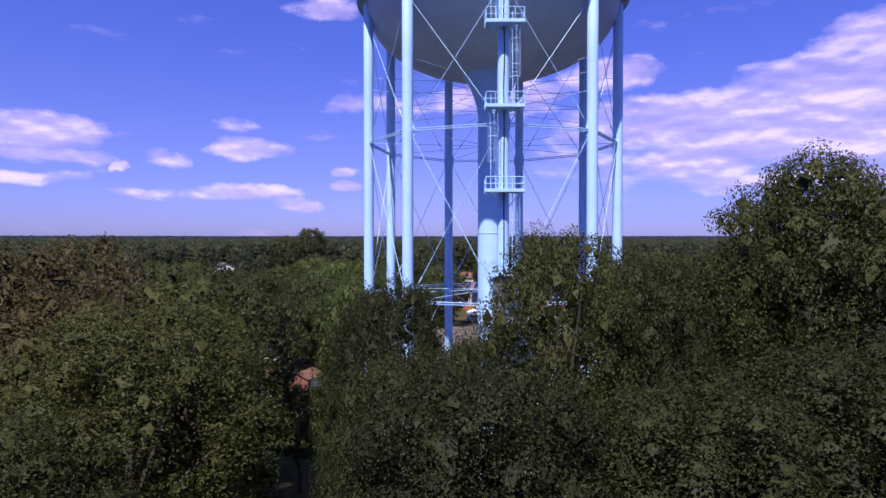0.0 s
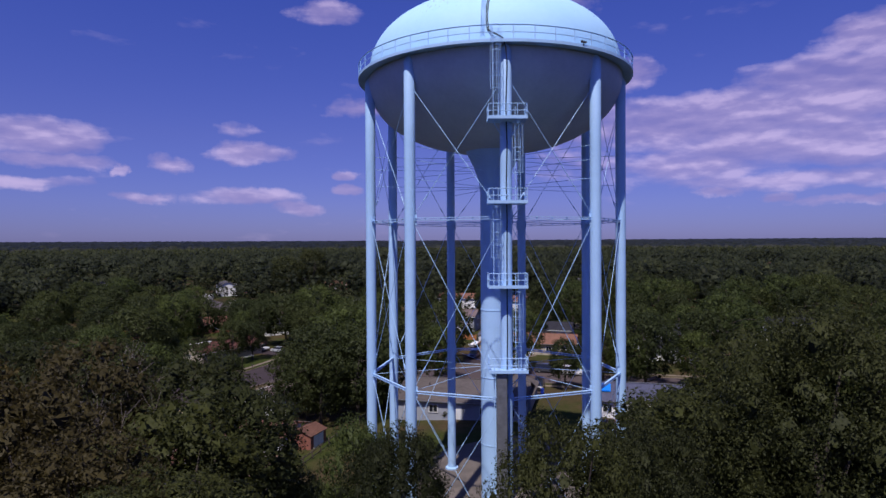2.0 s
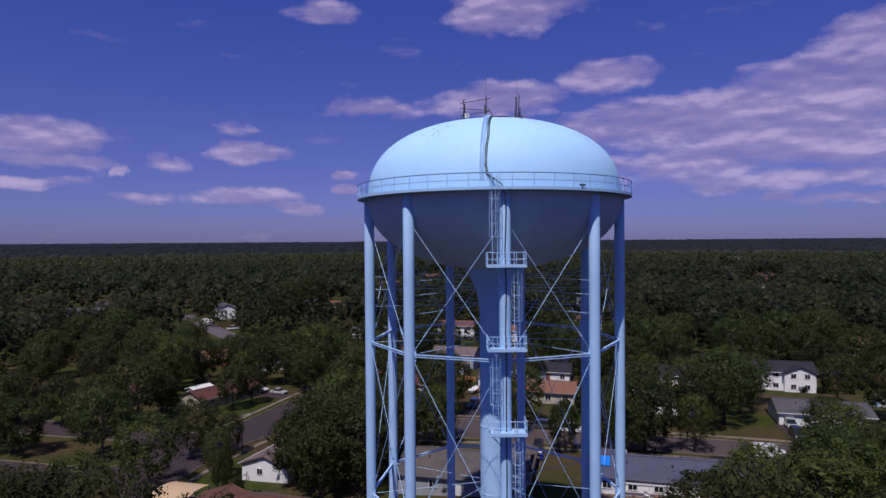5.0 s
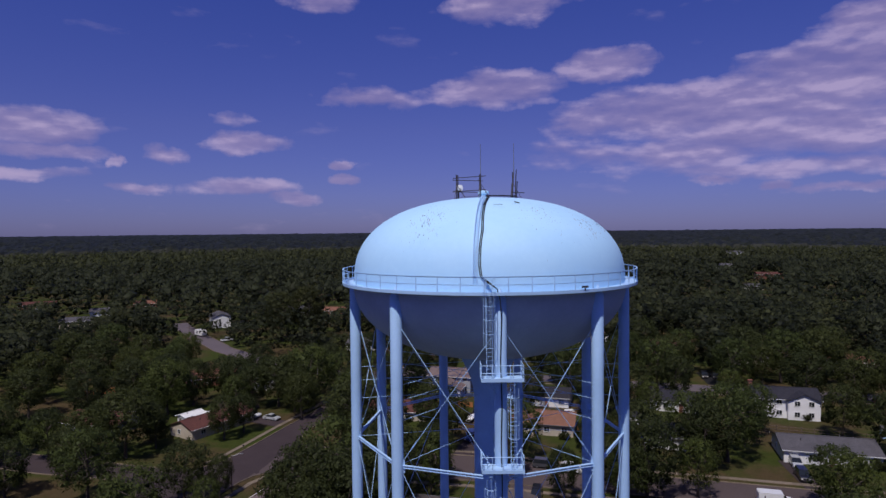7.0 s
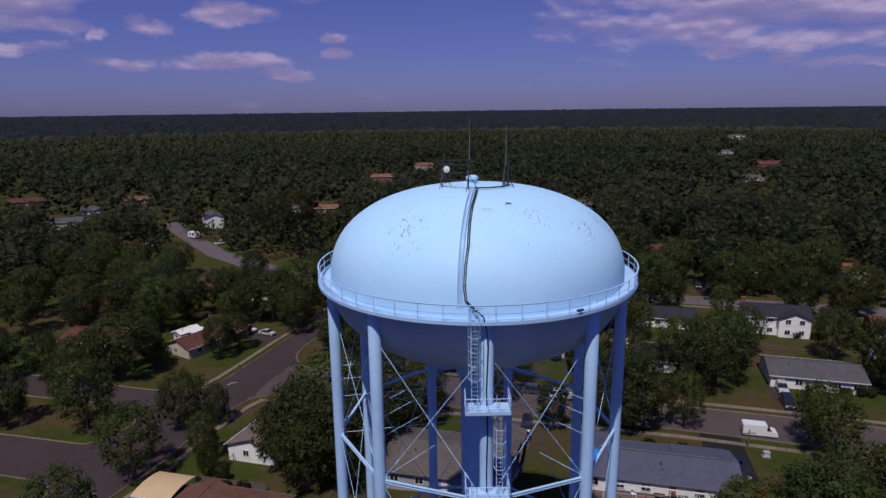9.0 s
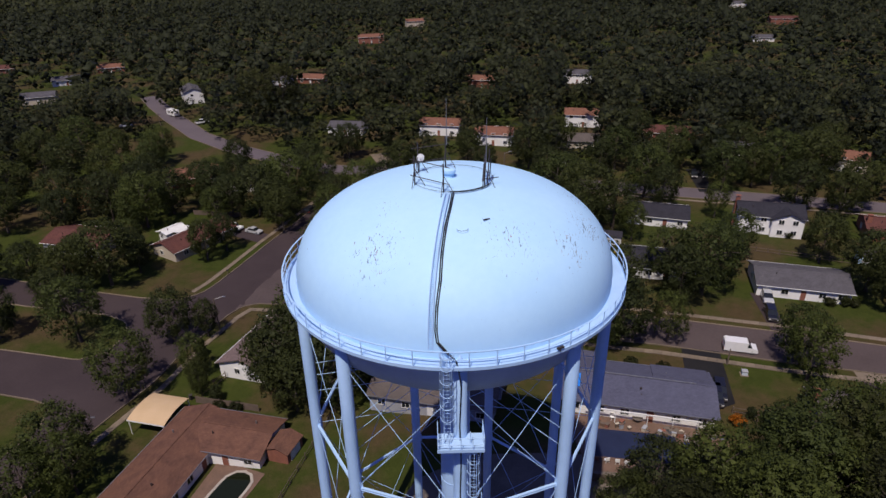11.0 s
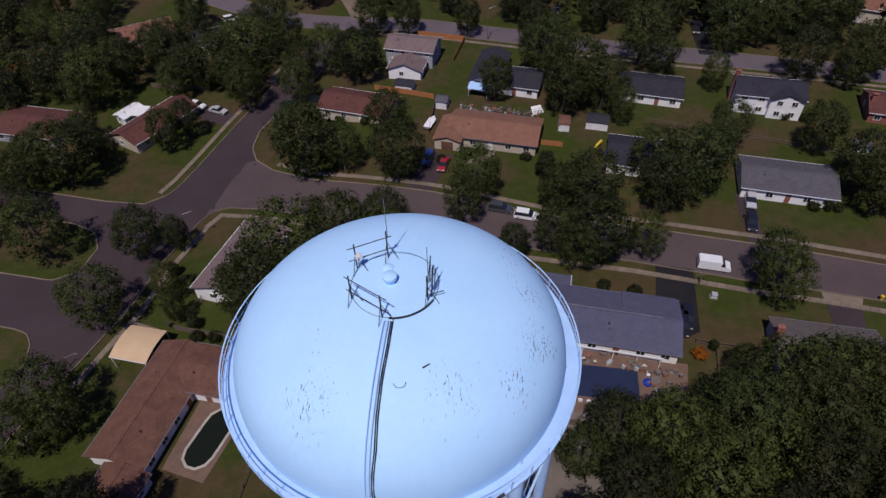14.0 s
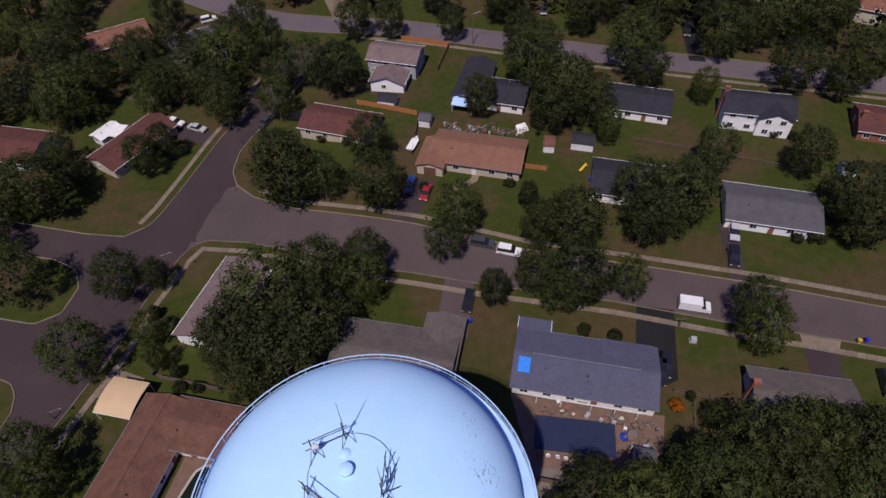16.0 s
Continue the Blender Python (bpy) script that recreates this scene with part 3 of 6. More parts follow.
# ---- water tower ----
TX, TY = 4.8, 61.6
LEG_R, RING_R, RING_Z, DOME_R, TOP_Z = 12.1, 13.17, 41.9, 12.15, 49.4
LEG_A = [radians(-90.0 + 40 * k) for k in range(9)]


def super_arc(r, h, n, e=2.3):
    """Points (radius, height) of a rounded cap, from its rim to its top."""
    out = []
    for i in range(n + 1):
        a = math.pi / 2 * i / n
        out.append((r * max(math.cos(a), 0.0) ** (2 / e), h * math.sin(a) ** (2 / e)))
    return out


def cap_z(r):
    """Height of the dome over a given radius."""
    return RING_Z + 0.3 + (TOP_Z - RING_Z - 0.3) * max(1 - (r / DOME_R) ** 2.3, 0) ** (1 / 2.3)


def build_tower():
    tower = thing("water_tower", pose(TX, TY, lie(TX, TY)), "light blue painted steel water tower on nine legs", "water tower")
    g = -lie(TX, TY)

    def at(a, r, z):
        return Vector((r * math.cos(a), r * math.sin(a), z + g))

    dome = [(r, RING_Z + 0.3 + z + g) for r, z in super_arc(DOME_R, TOP_Z - RING_Z - 0.3, 26)]
    part("dome", Shape().lathe([(DOME_R, RING_Z - 0.05 + g)] + dome, 96), PAINT, tower, "light blue dome with scratched chipped paint", True)
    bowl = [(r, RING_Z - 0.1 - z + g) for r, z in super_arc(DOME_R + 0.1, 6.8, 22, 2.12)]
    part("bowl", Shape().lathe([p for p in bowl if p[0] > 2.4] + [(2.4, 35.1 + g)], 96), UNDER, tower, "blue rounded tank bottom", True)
    flare = [(1.34 + 1.5 * (i / 10) ** 1.7 + 0.03 * (i % 2), 31.2 + 4.1 * i / 10 + g) for i in range(11)]
    part("riser", Shape().lathe([(1.6, -0.1), (1.6, 0.25), (1.34, 0.3)] + [(1.34, z + g) for z in (6.4, 13.0, 19.6, 26.2)] + flare, 40), STEEL, tower, "thick central riser pipe", True)
    for z in (6.4, 13.0, 19.6, 26.2):
        part("seam", Shape().lathe([(1.33, z - 0.05 + g), (1.375, z - 0.04 + g), (1.375, z + 0.04 + g), (1.33, z + 0.05 + g)], 40), STEEL, tower, smooth=True)
    # walkway round the tank
    part("walkway", Shape().lathe([(DOME_R - 0.1, RING_Z + g), (RING_R - 0.02, RING_Z + g), (RING_R, RING_Z + 0.11 + g), (RING_R + 0.03, RING_Z + 0.11 + g), (RING_R + 0.03, RING_Z - 0.13 + g),
                                   (RING_R - 0.08, RING_Z - 0.13 + g), (RING_R - 0.1, RING_Z - 0.06 + g), (DOME_R - 0.1, RING_Z - 0.06 + g)], 96), STEEL, tower, "blue steel walkway round the tank", True)
    for h, r in ((1.18, 0.032), (0.62, 0.02)):
        pts = [at(2 * math.pi * i / 96, RING_R - 0.03, RING_Z + h) for i in range(97)]
        part("handrail", Shape().tube(pts, r, 6), STEEL, tower, smooth=True)
        s = Shape()
        for p, q in zip(pts, pts[1:]):
            s.beam(p + Vector((0, 0, r)), q + Vector((0, 0, r)), 0.11 if h > 1 else 0.05, 0.012)
        part("rail_cap", s, STEEL, tower, "flat cap on the walkway handrail")
    post = Shape().rod((0, 0, 0), (0, 0, 1.18), 0.035, n=6).mesh("post")
    post.materials.append(STEEL)
    for i in range(48):
        p = at(2 * math.pi * (i + 0.3) / 48, RING_R - 0.03, RING_Z)
        part("post", post, None, tower, m=Matrix.Translation(p))
    # legs, struts and rods
    for k, a in enumerate(LEG_A):
        foot = lie(TX + LEG_R * math.cos(a), TY + LEG_R * math.sin(a))
        prof = [(0.0, 42.3 + g), (0.47, 41.4 + g)] + [(0.47, z + g) for z in (34, 28.2, 20, 13.7, 6)] + [(0.47, 0.25 + foot + g), (0.75, 0.2 + foot + g), (0.75, -0.3 + foot + g)]
        c = at(a, LEG_R, 0)
        part("leg", Shape().lathe(prof[::-1], 24, (c.x, c.y)), STEEL, tower, smooth=True)
    for k in range(9):
        a, b = LEG_A[k], LEG_A[(k + 1) % 9]
        for z in (13.7, 28.2):
            p, q = at(a, LEG_R, z), at(b, LEG_R, z)
            d = (q - p).normalized() * 0.42
            s = Shape()
            for o in (-0.09, 0.09):
                s.beam(p + d + Vector((0, 0, o)), q - d + Vector((0, 0, o)), 0.20, 0.05)
            for i in range(1, 6):
                e = p.lerp(q, i / 6)
                s.beam(e - d * 0.1, e + d * 0.1, 0.06, 0.14)
            part("strut", s, STEEL, tower)
            for e, t in ((p, d), (q, -d)):
                part("gusset", Shape().beam(e + t * 0.9 - Vector((0, 0, 0.5)), e + t * 0.9 + Vector((0, 0, 0.5)), 0.05, 0.42), STEEL, tower)
        for lo, hi in ((0.4, 13.9), (13.5, 28.4), (28.0, 39.5)):
            for (u, v) in ((a, b), (b, a)):
                p, q = at(u, LEG_R, lo), at(v, LEG_R, hi)
                d = (q - p).normalized()
                s = Shape().rod(p + d * 0.5, q - d * 0.5, 0.026, n=6)
                s.rod(p + d * 2.2, p + d * 2.7, 0.06, n=6)
                part("brace_rod", s, STEEL, tower, smooth=True)
    for k in range(9):
        # tie rods from the struts to the riser
        for z in (13.7, 28.2, 31.6, 33.2, 34.4):
            part("tie_rod", Shape().rod(at(LEG_A[k], LEG_R - 0.4, z), at(LEG_A[k], 1.3, z + (0.3 if z < 14 else 0.0)), 0.022, n=6), STEEL, tower, smooth=True)
    # platforms and caged ladders on the front leg
    a0 = LEG_A[0]
    c = at(a0, LEG_R, 0)
    levels = [35.8, 29.3, 22.75, 16.2]
    for z in levels:
        plat = part("platform", Shape().box((c.x, c.y - 0.75, z + g - 0.05), (3.0, 1.7, 0.1)), STEEL, tower, "small railed ladder platform")
        for h in (0.55, 1.08):
            s = Shape()
            y0, y1, x0, x1 = c.y - 1.58, c.y + 0.08, c.x - 1.48, c.x + 1.48
            s.path([(x0, y1, z + g + h), (x0, y0, z + g + h), (x1, y0, z + g + h), (x1, y1, z + g + h)], 0.03, 6)
            part("rail", s, STEEL, plat)
        for px, py in ((-1.48, -1.58), (-0.75, -1.58), (0.0, -1.58), (0.75, -1.58), (1.48, -1.58), (-1.48, 0.05), (1.48, 0.05), (-1.48, -0.75), (1.48, -0.75)):
            part("rail_post", Shape().rod((c.x + px, c.y + py, z + g), (c.x + px, c.y + py, z + g + 1.1), 0.028, n=6), STEEL, plat)
        part("kick_plate", Shape().box((c.x, c.y - 1.6, z + g + 0.05), (3.04, 0.03, 0.24)), STEEL, plat)
        for sx in (-1, 1):
            part("bracket", Shape().rod((c.x + sx * 1.2, c.y - 1.3, z + g - 0.1), (c.x + sx * 0.3, c.y - 0.3, z + g - 1.3), 0.04, n=6), STEEL, plat)
    spans = [(RING_Z + 1.0, levels[0], -1), (levels[0], levels[1], 1), (levels[1], levels[2], -1), (levels[2], levels[3], 1), (levels[3], 2.6, -1)]
    rung = Shape().rod((-0.2, 0, 0), (0.2, 0, 0), 0.014, n=4).mesh("rung")
    rung.materials.append(STEEL)
    for top, low, side in spans:
        x, y = c.x + side * 0.85, c.y - 0.85
        lad = part("ladder", Shape().rod((x - 0.21, y, low + g), (x - 0.21, y, top + 1.0 + g - (1.0 if top > 42 else 0)), 0.03, n=6).rod((x + 0.21, y, low + g), (x + 0.21, y, top + g), 0.03, n=6), STEEL, tower, "steel ladder with a safety cage")
        for i in range(int((top - low) / 0.3)):
            part("rung", rung, None, lad, m=pose(x, y, low + 0.3 * i + g + 0.1))
        s = Shape()
        z = low + 2.3
        ring = [(x + 0.42 * math.cos(b), y - 0.1 + 0.55 * math.sin(b)) for b in [math.pi * (1 + i / 8) for i in range(9)]]
        while z < top + 0.1:
            s.path([(*p, z + g) for p in ring], 0.022, 4)
            z += 0.98
        for p in ring[::2]:
            s.rod((*p, low + 2.3 + g), (*p, z - 0.98 + g), 0.016, n=4)
        if low > 5:
            part("cage", s, STEEL, lad)
    part("ladder_guard", Shape().box((c.x - 0.5, c.y - 0.98, 9.2 + g), (0.78, 0.8, 13.6)), GALV, tower, "grey metal guard round the lowest ladder")
    # cable from the top of the dome down the front leg
    am = radians(-98.5)
    run = [at(am + 0.31 / r + 0.006 * math.sin(2 * i), r, cap_z(r) + 0.10) for i, r in enumerate((3.2, 5, 7, 9, 10.5, 11.5, 12.0, 12.12))]
    run += [at(am + 0.08, 12.5, 42.6), at(a0 - 0.02, 12.75, 42.2), at(a0 - 0.005, 13.0, 41.4)]
    run += [at(a0 + 0.006 * math.sin(z), 12.63, z) for z in (40, 37, 34, 31, 28, 25, 22, 19, 16, 12, 8, 4, 1)]
    for o in (0.0, 0.12):
        part("cable", Shape().tube([p + Vector((o, 0, 0)) for p in run[:9]] + run[9:], 0.045, 6), RUBBER, tower, "black cable", True)
    # ladder up the dome
    s = Shape()
    rr = [DOME_R * math.sin(radians(x)) for x in np.linspace(15.5, 90, 40)]
    lines = []
    for sgn in (-1, 1):
        ln = []
        for r in rr:
            p = at(am, r, cap_z(min(r, DOME_R - 0.001)) + 0.2)
            side = Vector((-math.sin(am), math.cos(am), 0)) * 0.14 * sgn
            ln.append(p + side)
        lines.append(ln)
    lad = part("dome_ladder", Shape().tube(lines[0], 0.04, 6), STEEL, tower, "light blue ladder up the dome")
    part("stile", Shape().tube(lines[1], 0.04, 6), STEEL, lad)
    for i in range(len(rr) - 1):
        for f in (0, 0.5):
            part("rung", Shape().rod(lines[0][i].lerp(lines[0][i + 1], f), lines[1][i].lerp(lines[1][i + 1], f), 0.016, n=4), STEEL, lad)
    # fittings on top
    ring = [at(2 * math.pi * i / 48, 2.95, cap_z(2.95) + 0.12) for i in range(49)]
    part("grab_ring", Shape().tube(ring, 0.016, 5), DARK, tower, "thin dark ring rail on the dome", True)
    part("vent", Shape().lathe([(0.0, TOP_Z + 0.7), (0.3, TOP_Z + 0.67), (0.5, TOP_Z + 0.57), (0.5, TOP_Z + 0.36), (0.38, TOP_Z + 0.34), (0.38, TOP_Z - 0.3)][::-1], 24), PAINT, tower, "round light blue roof vent", True, pose(-0.3, 0.2, g))
    part("hatch", Shape().lathe([(0.0, 0.12), (0.3, 0.09), (0.4, 0.0), (0.4, -0.3)][::-1], 20), PAINT, tower, "small round hatch lid", True, pose(-0.5, 1.5, cap_z(1.6) + g + 0.05))
    part("hook", Shape().path([at(radians(-87) + 0.05 * math.cos(b), 7.2 + 0.35 * math.sin(b), cap_z(7.2) + 0.1) for b in np.linspace(0, math.pi, 9)], 0.015, 5), DARK, tower)
    part("loose_bracket", Shape().box((0, 0, 0), (0.55, 0.07, 0.07)), DARK, tower, "dark loose bracket lying on the dome", m=pose(2.0, -6.2, cap_z(6.5) + g + 0.08, 0, 8, 35))
    part("flood_lamp", Shape().box((0, 0, 0), (0.5, 0.16, 0.14)).rod((0, 0, -0.3), (0, 0, 0), 0.04), DARK, tower, "dark lamp on the walkway rail", m=pose(6.3, -11.6, RING_Z + g + 0.3, 0, 0, 28))
    # a cable runs from the ladder round the ring to the masts
    arc = [at(b, 3.0, cap_z(3.0) + 0.15) for b in np.linspace(radians(-96), radians(-32), 14)]
    part("cable", Shape().tube(arc, 0.06, 6), RUBBER, tower, "black cable", True)


build_tower()


def mast(x, y, h, whip, bars, label):
    z = cap_z(math.hypot(x, y)) - 0.03
    t = thing("antenna_mast", pose(TX + x, TY + y, z), label, "antenna", "antennas on the dome")
    part("pole", Shape().rod((0, 0, 0), (0, 0, h), 0.052, n=8), DARK, t, smooth=True)
    for dx, dy in ((0.75, -0.3), (-0.2, -0.75)):
        part("stay", Shape().rod((dx, dy, cap_z(math.hypot(x + dx, y + dy)) - z), (0, 0, h * 0.6), 0.025, n=6), DARK, t)
    if whip:
        part("whip", Shape().rod((0.1, 0, h * 0.75), (0.1, 0, whip), 0.04, 0.02, n=6), GALV, t, "tall thin grey whip aerial")
    for (dx, dy, zz) in bars:
        part("cross_bar", Shape().rod((-0.15 * dx, -0.15 * dy, zz), (1.18 * dx, 1.18 * dy, zz), 0.034, n=6), DARK, t)
    return t


mast(-0.5, 2.6, 2.5, 5.4, [(-2.2, -0.9, 1.9), (-2.2, -0.9, 0.8)], "dark steel mast with cross bars and whip aerial")
mast(-2.6, 1.6, 2.4, 0, [], "short dark steel aerial mast on the dome")
mast(-2.8, -1.1, 2.2, 0, [(2.1, -1.6, 1.9), (2.1, -1.6, 0.7)], "dark steel mast with two cross bars")
mast(-0.75, -2.75, 2.1, 0, [], "short dark steel aerial mast on the dome")
cl = mast(2.2, -1.5, 2.3, 4.9, [(0.2, 2.2, 1.2), (0.9, 0.3, 0.5)], "cluster of dark aerial poles with whip")
for i, (x, y, h) in enumerate(((0.25, 0.3, 2.6), (0.3, 0.9, 2.2), (0.15, 1.6, 2.4), (0.45, 1.2, 1.6), (-0.1, 0.6, 1.4))):
    part("pole", Shape().rod((x, y, -0.15), (x + 0.12, y + 0.1, h), 0.042, n=6), DARK, cl)
dish = thing("dish_antenna", pose(TX - 2.45, TY + 1.75, cap_z(3.0) + 1.15, 80, 0, 20), "small white round dish aerial on a mast", "antenna")
part("dish", Shape().lathe([(0.0, 0.0), (0.15, 0.02), (0.27, 0.07), (0.29, 0.08), (0.29, 0.18), (0.0, 0.24)], 20), WHITE, dish, smooth=True)
part("mount", Shape().rod((0, 0, -0.2), (0, 0, 0.02), 0.06).rod((0, -0.02, -0.18), (0.0, -1.2, -0.4), 0.03), DARK, dish)

# ---- houses ----


def window(parent, m, w, h):
    """A window in the wall of a house: m carries it to its place, facing along its -y."""
    f = Shape()
    for x, z, sx, sz in ((0, h / 2, w + 0.16, 0.1), (0, -h / 2, w + 0.16, 0.1), (-w / 2, 0, 0.1, h), (w / 2, 0, 0.1, h), (0, 0, 0.06, h)):
        f.box((x, -0.03, z), (sx, 0.1, sz))
    win = part("window", f, WHITE, parent, m=m)
    part("pane", Shape().box((0, -0.005, 0), (w, 0.03, h)), GLASS, win)


def gable(s, l, w, eave, rise, over, thick=0.16, cut=0.0):
    """A gabled roof along x over a plan l by w."""
    hw, hl = w / 2 + over, l / 2 + over
    drop = rise * over / (w / 2)
    for sy in (-1, 1):
        a = [(-hl, sy * hw, eave - drop), (hl, sy * hw, eave - drop), (hl, 0, eave + rise), (-hl, 0, eave + rise)]
        b = [(x, y, z + thick) for x, y, z in a]
        fs = [(3, 2, 1, 0), (4, 5, 6, 7), (0, 1, 5, 4), (1, 2, 6, 5), (2, 3, 7, 6), (3, 0, 4, 7)]
        s.add(a + b, fs if sy < 0 else [f[::-1] for f in fs])
    return s


def walls(s, l, w, eave, rise):
    a, b = l / 2, w / 2
    p = [(-a, -b, -0.6), (a, -b, -0.6), (a, b, -0.6), (-a, b, -0.6), (-a, -b, eave), (a, -b, eave), (a, b, eave), (-a, b, eave), (-a, 0, eave + rise), (a, 0, eave + rise)]
    return s.add(p, [(0, 1, 5, 4), (2, 3, 7, 6), (1, 2, 6, 9, 5), (3, 0, 4, 8, 7), (3, 2, 1, 0)])


def house(x, y, l, w, rz, roof, wall, label, eave=2.6, rise=1.6, wing=None, wins=4, chimney=None, garage=False):
    """A gabled house; wing: (x, y, length, width) of a gabled wing whose ridge runs across the main one."""
    z = lie(x, y)
    h = thing("house", pose(x, y, z, 0, 0, rz), label, "house")
    part("wall", walls(Shape(), l, w, eave, rise), wall, h)
    r = part("roof", gable(Shape(), l, w, eave, rise, 0.45), roof, h)
    part("ridge_cap", Shape().box((0, 0, eave + rise + 0.17), (l + 0.9, 0.3, 0.06)), roof, r)
    for sy in (-1, 1):
        part("gutter", Shape().box((0, sy * (w / 2 + 0.5), eave - rise * 0.45 / (w / 2) + 0.1), (l + 0.9, 0.10, 0.12)), GALV if roof in (R_BROWN, R_BLUE, R_TAUPE, R_TAN) else WHITE, h)
    for i, (px, py) in enumerate(((0.2, 0.22), (-0.28, -0.2))):
        part("vent_pipe", Shape().rod((l * px, w * py, eave + rise * 0.5), (l * px, w * py, eave + rise * (1 - 2 * abs(py)) + 0.65), 0.09, n=8), DARK if i else GALV, r)
    storeys = [1.45] if eave < 4 else [1.35, 4.0]
    for zz in storeys:
        for sy in (-1, 1):
            for i in range(wins):
                u = (i + 0.5) / wins * l - l / 2
                if wing and abs(u - wing[0]) < wing[3] / 2 + 0.8 and sy * wing[1] > 0:
                    continue
                if i == wins // 2 and zz < 2:
                    part("door", Shape().box((0, 0, 0), (0.95, 0.08, 2.05)).box((0.36, -0.06, 0), (0.05, 0.08, 0.12)), BRICK if wall is SIDING else WHITE, h, m=pose(u, sy * (w / 2 + 0.02), 1.03, 0, 0, 0 if sy < 0 else 180))
                else:
                    window(h, pose(u, sy * (w / 2 + 0.02), zz, 0, 0, 0 if sy < 0 else 180), 1.3, 1.15)
        for sx in (-1, 1):
            window(h, pose(sx * (l / 2 + 0.02), 0.1 * w, zz, 0, 0, 90 if sx > 0 else -90), 1.1, 1.1)
    if wing:
        wx, wy, wl, ww = wing
        m = pose(wx, wy, 0, 0, 0, 90)
        rs = rise * ww / w
        part("wing_wall", walls(Shape(), wl, ww, eave - 0.02, rs), wall, h, m=m)
        part("wing_roof", gable(Shape(), wl, ww, eave - 0.02, rs, 0.4), roof, h, m=m)
        sy = -1 if wy < 0 else 1
        if garage:
            part("garage_door", Shape().box((0, 0, 0), (2.6, 0.08, 2.1)).box((0, -0.05, 0.35), (2.6, 0.03, 0.04)).box((0, -0.05, -0.35), (2.6, 0.03, 0.04)), R_BROWN if wall is BEIGE else WHITE, h, m=pose(wx, wy + sy * (wl / 2 + 0.03), 1.05, 0, 0, 0 if sy < 0 else 180))
        else:
            for zz in storeys:
                window(h, pose(wx - ww * 0.22, wy + sy * (wl / 2 + 0.02), zz, 0, 0, 0 if sy < 0 else 180), 1.2, 1.2)
                window(h, pose(wx + ww * 0.22, wy + sy * (wl / 2 + 0.02), zz, 0, 0, 0 if sy < 0 else 180), 1.2, 1.2)
    if chimney:
        cx, cy, mat = chimney
        part("chimney", Shape().box((cx, cy, (eave + rise + 0.8) / 2), (1.0, 0.7, eave + rise + 1.0)).box((cx, cy, eave + rise + 1.32), (1.15, 0.85, 0.12)), mat, h, "brick chimney")
    return h


bg = house(34.2, 95.2, 22.0, 10.4, -14, R_BLUE, SIDING, "single-storey house with a blue-grey shingle roof", wins=6, rise=1.5)
part("wing_wall", Shape().box((-8.7, 6.2, 0.85), (5.0, 2.6, 2.9)), SIDING, bg)
part("wing_roof", Shape().beam((-8.65, 4.9, 2.62), (-8.65, 8.1, 2.36), 5.9, 0.16), R_BLUE, bg)
part("roof_step", Shape().beam((6.6, 1.2, 4.0), (6.6, 5.9, 2.66), 8.6, 0.16), R_BLUE, bg)
for sx in (-11.5, -5.9):
    part("fascia", Shape().beam((sx, 5.6, 2.6), (sx, 8.1, 2.38), 0.08, 0.2), WHITE, bg)
for sx in (-7, -3.2, 1.4, 5.0, 8.4):
    part("porch_post", Shape().box((sx, -6.3, 1.0), (0.12, 0.12, 2.4)), WHITE, bg)
part("porch_beam", Shape().box((0.6, -6.3, 2.24), (16.4, 0.14, 0.18)), WHITE, bg)
part("tarp", Shape().box((0, 0, 0.03), (1.9, 2.5, 0.06)).box((0, -0.9, 0.1), (1.5, 0.5, 0.1)), TARP, bg, "bright blue tarp patch on the roof", m=pose(-9.6, -2.0, 3.80, 16, 0, 0))
part("roof_ridge_vent", Shape().box((0, 0, 4.36), (17, 0.22, 0.08)), GALV, bg)
part("roof_stain", Shape().rod((0, 0, 0), (0, 0, 0.7), 0.16, n=10).rod((0.1, -0.9, -0.3), (0.1, -0.9, 0.2), 0.1, n=8), DARK, bg, "dark roof vents", m=pose(0.4, -2.2, 3.3))
house(77.5, 128.6, 17.0, 10.2, -16, R_GREY, SIDING, "ranch house with a grey shingle roof", wins=5)
house(85.6, 158.6, 14.6, 8.6, -15, R_DARK, SIDING, "white two-storey house with a dark shingle roof", eave=4.7, rise=1.9, wing=(3.4, -1.9, 7.2, 7.0), wins=4, chimney=(-7.4, 0.5, BRICK))
house(66.2, 87.2, 15.0, 9.4, -13, R_TAUPE, GREYWALL, "ranch house with a brown-grey roof and brick end", wins=4, chimney=(-7.6, 0.8, BRICK))
house(21.6, 149.6, 19.5, 10.2, -16, R_TAN, BEIGE, "beige ranch house with an orange-brown roof", wins=5, wing=(-9.2, -2.6, 9.0, 5.6), garage=True)
dk = house(27.5, 171.5, 15.0, 9.2, -18, R_DARK, SIDING, "low house with a dark shingle roof", wins=4, wing=(-6.0, 3.5, 16.0, 7.0))
part("awning", Shape().box((0, 0, 0), (5.0, 3.2, 0.1)).rod((-2.3, -1.4, -2.3), (-2.3, -1.4, 0), 0.06).rod((2.3, -1.4, -2.3), (2.3, -1.4, 0), 0.06), STEEL, dk, "pale blue metal patio awning", m=pose(-6.5, -6.2, 2.45, 6, 0, 0))
house(60.5, 165.3, 14.5, 9.6, -18, R_DARK, SIDING, "low house with a dark roof and pale gutter", wins=4)
house(51.5, 138.2, 14.0, 10.2, -16, R_DARK, SIDING, "dark roofed house half under trees", wins=4)
house(3.6, 187.0, 12.6, 8.2, -17, R_ROSE, GREYWALL, "split-level house with a rose-grey roof", eave=4.6, rise=1.6, wins=4)
